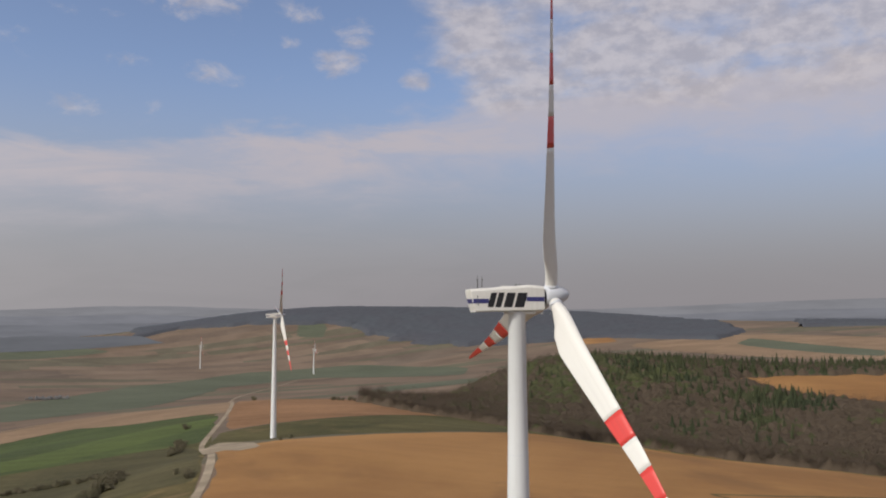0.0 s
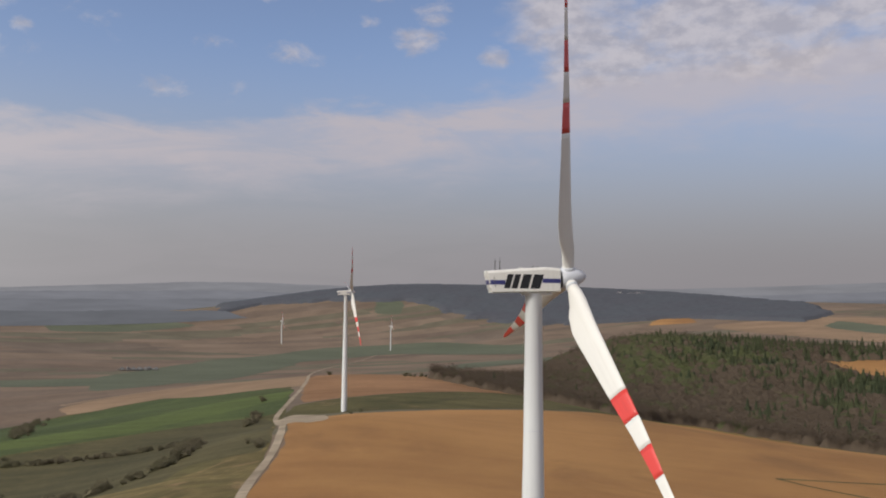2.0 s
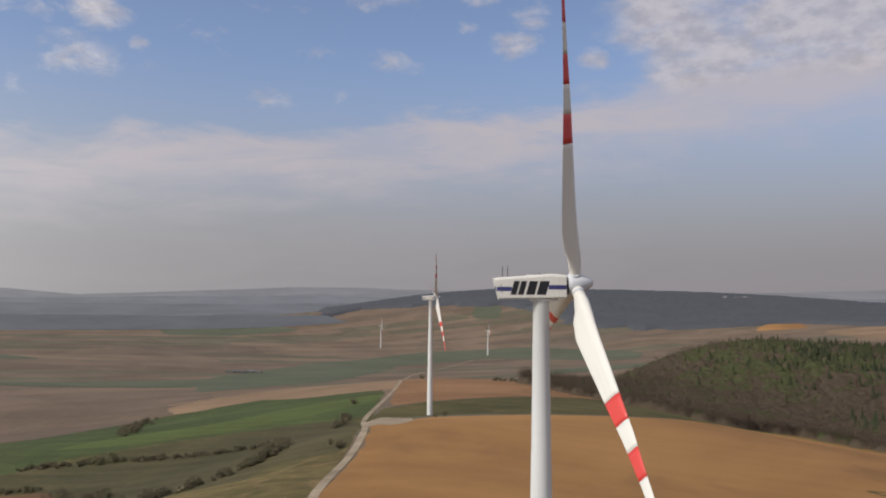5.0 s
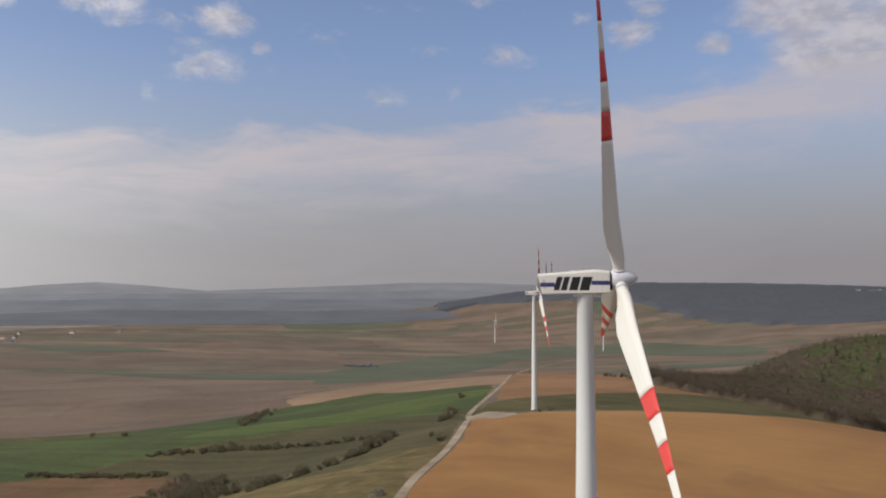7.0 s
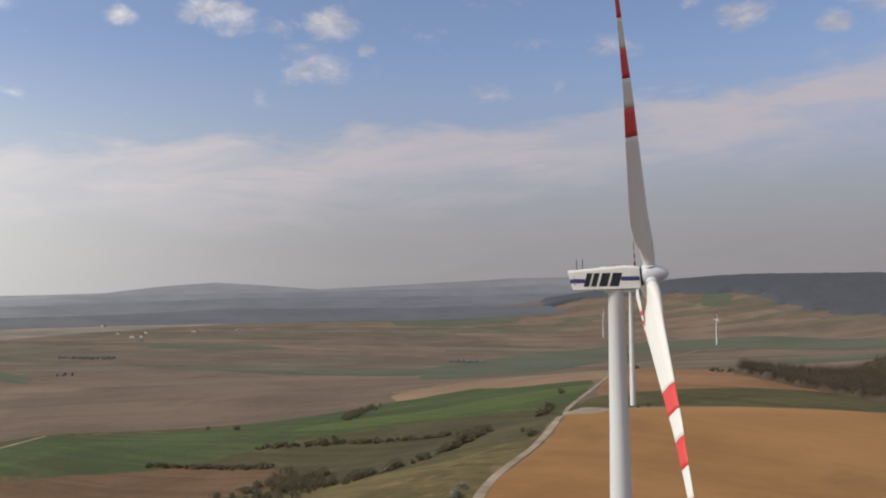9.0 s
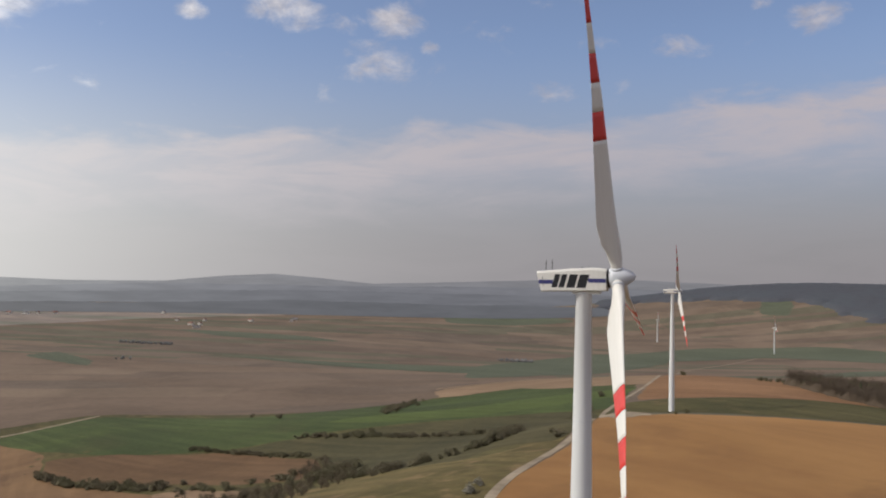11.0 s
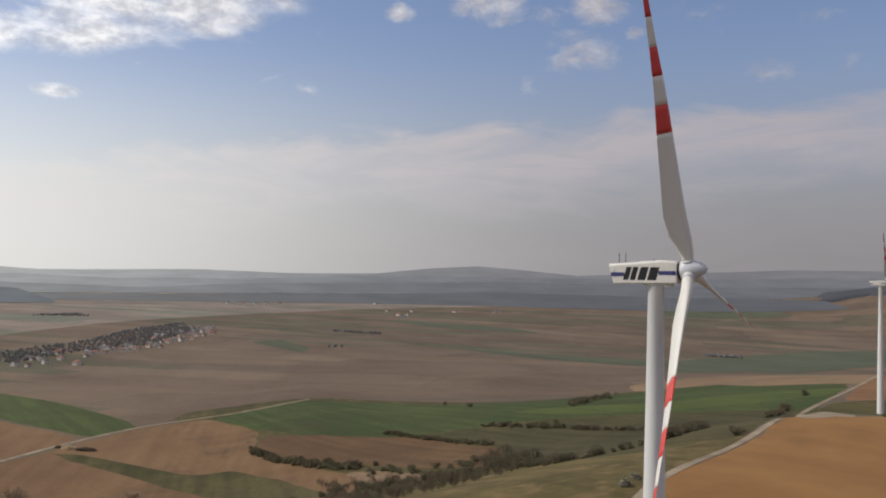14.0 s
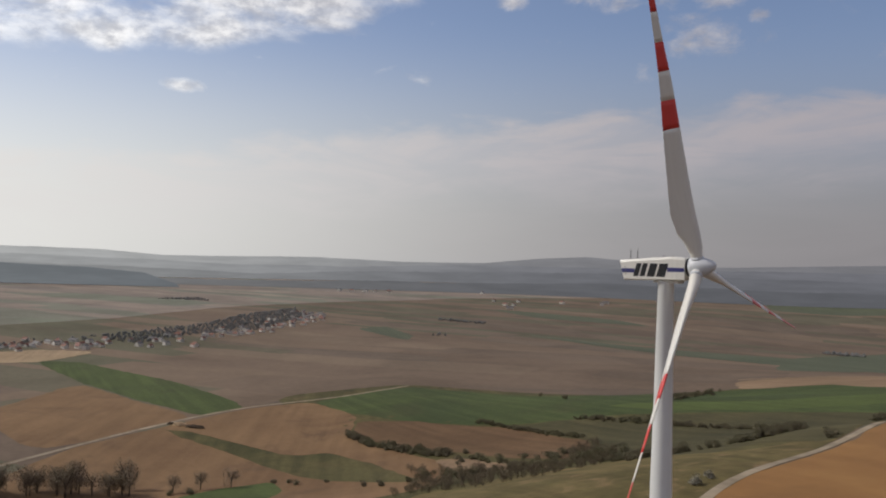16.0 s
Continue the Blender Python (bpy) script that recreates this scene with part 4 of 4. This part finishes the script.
HILL_WOODS = [
    [(-1300, 3500), (-1180, 3700), (-990, 3660), (-690, 3650), (-360, 3600), (-290, 3430), (60, 3120), (270, 3050), (690, 3080), (960, 2760), (1180, 3100), (1300, 3700), (900, 4300), (0, 4350), (-1000, 4330), (-1500, 4100)],
    [(1500, 3300), (2300, 3000), (2500, 3600), (1700, 3800)],
    [(1700, 2500), (2300, 2100), (2600, 2500), (1900, 2800)],
]


def canopy(name, poly, gap, tall, mat, label):
    """The closed crown of a far wood: one bumpy roof that comes down to the ground at its edges."""
    px, py = [p[0] for p in poly], [p[1] for p in poly]
    gx, gy = np.arange(min(px) - gap, max(px) + 2 * gap, gap), np.arange(min(py) - gap, max(py) + 2 * gap, gap)
    x, y = np.meshgrid(gx, gy)
    x, y = x + rng.uniform(-0.3, 0.3, x.shape) * gap, y + rng.uniform(-0.3, 0.3, y.shape) * gap
    wave = np.array([noise.noise((a / 90, b / 90, 4)) for a, b in zip(x.ravel(), y.ravel())]).reshape(x.shape)
    warp = inside((x + 60 * wave).ravel(), (y + 60 * wave).ravel(), poly).reshape(x.shape)
    z = land(x, y) + np.where(warp, tall * (1 + 0.25 * wave + rng.uniform(-0.22, 0.22, x.shape)), -2.0)
    n = len(gx)
    quads = [(j * n + i, j * n + i + 1, (j + 1) * n + i + 1, (j + 1) * n + i) for j in range(len(gy) - 1) for i in range(n - 1)
             if warp[j, i] or warp[j, i + 1] or warp[j + 1, i] or warp[j + 1, i + 1]]
    return tagged(new(name, mesh_of(name, np.stack([x, y, z], -1).reshape(-1, 3), quads, mat, True)), label, "wood", kind="stuff")


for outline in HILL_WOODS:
    canopy("far_wood", outline, 13, 12, HAZEWOOD, "far dark wood over the hills")
COPSES = [[(-850, 1620), (-790, 1610), (-765, 1650), (-790, 1690), (-850, 1680)], [(-1620, 1180), (-1500, 1240), (-1530, 1270), (-1640, 1210)], [(-1270, 900), (-1250, 930), (-1275, 940)], [(-2380, 720), (-2300, 850), (-2420, 860)]]
GARDEN_TREES = [np.concatenate([dome(9.0, 4.0, 0.1), broadleaf(40, 10, 4.8, 0.5)]) for _ in range(5)]
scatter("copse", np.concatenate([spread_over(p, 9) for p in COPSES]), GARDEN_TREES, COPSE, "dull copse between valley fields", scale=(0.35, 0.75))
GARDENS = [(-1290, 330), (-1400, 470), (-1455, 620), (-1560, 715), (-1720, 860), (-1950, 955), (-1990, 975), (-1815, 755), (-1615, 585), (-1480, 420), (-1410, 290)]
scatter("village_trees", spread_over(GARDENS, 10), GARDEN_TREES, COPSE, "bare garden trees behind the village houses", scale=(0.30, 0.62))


# ---- single trees and shrubs ----
def shrub(name, count, height, spread, size, mat, label, limbs=0):
    root = tagged(new(name), label, "tree" if limbs else "shrub")
    wood = stick((0, 0, -0.3), (0.1, 0, height * (0.45 if limbs else 0.3)), height * 0.03, height * 0.018, 6)
    part("trunk", soup("trunk", wood, BARK), root)
    for k in range(limbs):
        t = 2 * math.pi * k / limbs + 0.4
        reach = (math.cos(t) * spread * 0.6, math.sin(t) * spread * 0.6, height * (0.7 + 0.1 * (k % 3)))
        part("limb", soup("limb", stick((0.05, 0, height * (0.28 + 0.04 * k)), reach, height * 0.015, height * 0.005, 4), BARK), root)
    leafy = broadleaf(count, height, spread, size, 0.16 if limbs else 0.08)
    part("crown", soup("crown", leafy if limbs else np.concatenate([leafy, dome(height * 0.62, spread * 0.5, 0.05)]), mat), root)
    return root


def plant(kinds, spots, group, scale=(0.8, 1.2)):
    for x, y in spots:
        kind = kinds[int(rng.integers(0, len(kinds)))]
        size = float(rng.uniform(*scale))
        made = copy_thing(kind, Matrix.Identity(4)) if kind.get("used") else kind
        kind["used"] = 1
        made.matrix_basis = Matrix.LocRotScale((x, y, float(land(x, y))), Euler((0, 0, float(rng.uniform(0, 6.28)))), (size, size, size * float(rng.uniform(0.85, 1.15))))
        tagged(made, group=group)


def along(points, gap, jitter):
    got = []
    for (ax, ay), (bx, by) in zip(points, points[1:]):
        n = max(int(math.hypot(bx - ax, by - ay) / gap), 1)
        got += [(ax + (bx - ax) * k / n + float(rng.normal()) * jitter, ay + (by - ay) * k / n + float(rng.normal()) * jitter) for k in range(n)]
    return got


bare_trees = [shrub("bare_tree", 1500, 11, 4.8, 0.20, TWIG, "bare brown tree in a field row", 6) for _ in range(4)]
plant(bare_trees, along([(-486, -28), (-452, 30), (-428, 72)], 3.2, 5.0) + [(-420, 88), (-412, 121), (-418, 104), (-490, -38), (-484, -48)], "row of bare trees", (1.15, 1.7))
dark_shrubs = [shrub("dark_shrub", 800, 4.6, 4.0, 0.21, HEDGE, "dull green shrub in a hedge") for _ in range(3)]
brown_shrubs = [shrub("brown_shrub", 800, 4.0, 3.8, 0.20, HEDGE, "bare brown shrub in a hedge") for _ in range(3)]
plant(dark_shrubs, along([(-350, 468), (-442, 622), (-468, 694)], 4.0, 3.0) + [(-457, 454), (-462, 458), (-504, 468), (-310, 388), (-304, 382), (-314, 378), (-320, 382), (-300, 382)], "shrubs on the green slope", (0.55, 1.05))
plant(dark_shrubs, along([(-499, 256), (-460, 252), (-418, 258), (-380, 263)], 1.6, 2.6), "shrubs of the hedge", (0.5, 1.25))
plant(brown_shrubs, along([(-370, 380), (-314, 381)], 1.7, 2.4) + along([(-314, 381), (-254, 376), (-189, 372)], 2.0, 1.4), "shrubs of the hedge", (0.3, 0.9))
plant(brown_shrubs, along([(-368, 258), (-334, 252), (-292, 280), (-246, 266), (-198, 230)], 4, 6.0), "shrubs of the hollow", (0.6, 1.2))
plant(brown_shrubs, along([(-276, 297), (-240, 258), (-292, 233), (-340, 180)], 5, 8.0), "shrubs of the hollow", (0.6, 1.4))
plant(brown_shrubs, along([(-198, 230), (-167, 244), (-158, 273), (-178, 354)], 2.4, 3.2), "shrubs of the hedge", (0.5, 1.3))
plant(brown_shrubs, along([(-170, 428), (-180, 466), (-187, 490)], 4.0, 2.6), "shrubs beside the lane", (0.45, 1.0))
plant(dark_shrubs, [(-205, 566), (-208, 575), (-123, 274), (-114, 266), (-113, 258)], "shrubs beside the lane", (0.5, 0.9))
plant(dark_shrubs, along([(-442, 344), (-396, 338), (-320, 332)], 2.2, 1.2), "shrubs of the hedge", (0.45, 0.8))
HOLLOW = [(-372, 216), (-328, 203), (-268, 140), (-220, 147), (-198, 176), (-200, 222), (-240, 276), (-281, 314), (-306, 324), (-292, 289), (-267, 258), (-284, 230), (-329, 230)]
thicket_trees = [shrub("thicket_tree", 1100, 9, 4.6, 0.20, THICKET, "bare brown tree in a dense thicket", 4) for _ in range(4)]
plant(thicket_trees, [(float(q[0]), float(q[1])) for q in spread_over(HOLLOW, 7.5)], "trees of the hollow", (0.30, 0.66))
plant(dark_shrubs, [(-405, 146), (-398, 152), (-388, 152), (-380, 168), (-412, 96), (-416, 84)], "shrubs on the grass corner", (0.5, 0.9))
plant(dark_shrubs, along([(-110, 752), (-72, 738)], 4.5, 1.0), "shrubs on the ridge", (0.7, 1.0))
plant(dark_shrubs, [(-102, 442), (-106, 432)], "shrubs at the turbine foot", (0.4, 0.6))
plant(dark_shrubs, [(-215, 862)], "shrubs on the ridge", (1.2, 1.3))
plant([shrub("pale_shrub", 320, 3.6, 2.6, 0.35, GRASSY, "pale greyish shrub beside the lane")], [(-90, 133), (-92, 144)], "pale shrubs", (0.6, 0.85))


# ---- buildings ----
def house(length, width, eaves, rise, roof_mat, label):
    root = tagged(new("house"), label, "house", "houses of the village")
    part("wall", box("wall", (-length / 2, -width / 2, -1), (length / 2, width / 2, eaves), PLASTER), root)
    a, b, o = length / 2 + 0.4, width / 2 + 0.5, 0.25
    verts = [(-a, -b, eaves - o), (a, -b, eaves - o), (a, 0, eaves + rise), (-a, 0, eaves + rise), (-a, b, eaves - o), (a, b, eaves - o)]
    verts += [(x, y, z + 0.3) for x, y, z in verts]
    faces = [(0, 3, 2, 1), (3, 4, 5, 2), (6, 7, 8, 9), (9, 8, 11, 10), (0, 1, 7, 6), (4, 10, 11, 5), (0, 6, 9, 3), (3, 9, 10, 4), (1, 2, 8, 7), (2, 5, 11, 8)]
    top = part("roof", mesh_of("roof", verts, faces, roof_mat), root)
    part("chimney", box("chimney", (length * 0.15, -0.4, eaves + rise * 0.5), (length * 0.15 + 0.7, 0.4, eaves + rise + 1.0), TILES), top)
    gable = [(-length / 2, -width / 2, eaves), (-length / 2, width / 2, eaves), (-length / 2, 0, eaves + rise), (length / 2, -width / 2, eaves), (length / 2, width / 2, eaves), (length / 2, 0, eaves + rise)]
    part("gable", mesh_of("gable", gable, [(0, 2, 1), (3, 4, 5), (0, 1, 4, 3), (0, 3, 5, 2), (1, 2, 5, 4)], PLASTER), root)
    for side in (-1, 1):
        for k in (-0.28, 0.0, 0.28):
            y = side * width / 2
            part("window", box("window", (k * length - 0.6, min(y, y + side * 0.04), 1.0), (k * length + 0.6, max(y, y + side * 0.04), 2.5), GLASS), root)
    return root


HOUSES = [house(13, 9, 4.5, 3.6, TILES, "white plastered village house with clay roof"), house(10, 8, 4, 3.4, TILES, "small plastered village house with clay roof"),
          house(18, 9, 4, 3.2, SLATE, "long pale farmhouse with grey roof"), house(12, 10, 6, 3.0, SLATE, "tall pale village house with grey roof")]


def settle(x, y, k, scale=1.0, group=""):
    kind = HOUSES[k % len(HOUSES)]
    made = copy_thing(kind, Matrix.Identity(4)) if kind.get("used") else kind
    kind["used"] = 1
    made.matrix_basis = Matrix.LocRotScale((x, y, float(land(x, y))), Euler((0, 0, radians(30 + 90 * (k % 2) + float(rng.normal()) * 12))), (scale,) * 3)
    return tagged(made, group=group)


street = along([(-1290, 120), (-1265, 240), (-1290, 360), (-1390, 500), (-1440, 620), (-1540, 730), (-1700, 880), (-1860, 940)], 11, 17)
for k, (x, y) in enumerate(street):
    settle(x + (-45, -12, 14, 26)[k % 4], y + float(rng.normal()) * 16, int(rng.integers(0, 4)), 0.78)
for k, (x, y) in enumerate([(-2915, 1710), (-2875, 1800), (-2890, 1760), (-2690, 2230), (-2110, 1850), (-2105, 1885), (-2115, 2375), (-2040, 2270), (-2145, 2165), (-2245, 2035), (-1980, 1755), (-2930, 1660), (-2860, 1860), (-2300, 1960)]):
    settle(x, y, k, 1.25, "far farmsteads")
for k, (x, y) in enumerate([(-1262, 150), (-1285, 172), (-1310, 190), (-1300, 215), (-1330, 225), (-1290, 250), (-1270, 265), (-1318, 268), (-1345, 300), (-1300, 292), (-1340, 250), (-1270, 130)]):
    settle(x, y, k, 0.78, "village houses")
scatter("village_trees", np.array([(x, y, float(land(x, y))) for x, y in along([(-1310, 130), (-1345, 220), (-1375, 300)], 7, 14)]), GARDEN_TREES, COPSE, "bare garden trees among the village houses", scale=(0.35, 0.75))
for k, (x, y) in enumerate([(560, 3890), (590, 3900), (610, 3895), (500, 3880)]):
    settle(x, y, 2 + k % 2, 1.9, "houses on the hill")


def mound(x, y, length, width, height, mat, label, seed):
    bm = bmesh.new()
    bmesh.ops.create_icosphere(bm, subdivisions=4, radius=1)
    for v in bm.verts:
        n = noise.fractal(v.co * 1.8 + Vector((seed, 0, 0)), 1.0, 2.0, 4)
        v.co *= 1 + 0.28 * n
        v.co = Vector((v.co.x * length / 2, v.co.y * width / 2, max(v.co.z, -0.2) * height))
    me = bpy.data.meshes.new("mound")
    bm.to_mesh(me)
    bm.free()
    me.materials.append(mat)
    ob = tagged(new("mound", me), label, "mound", "mounds beside the track")
    ob.matrix_world = pose(x, y, float(land(x, y)), 0, 0, 40)
    return ob


mound(-604, 158, 13, 6, 2.8, PALE, "pale straw mound beside the gravel track", 1)
mound(-592, 166, 16, 7, 2.4, LITTER, "dark manure mound beside the gravel track", 7)
mound(-612, 153, 6, 4, 1.8, LITTER, "small dark earth mound beside the track", 12)
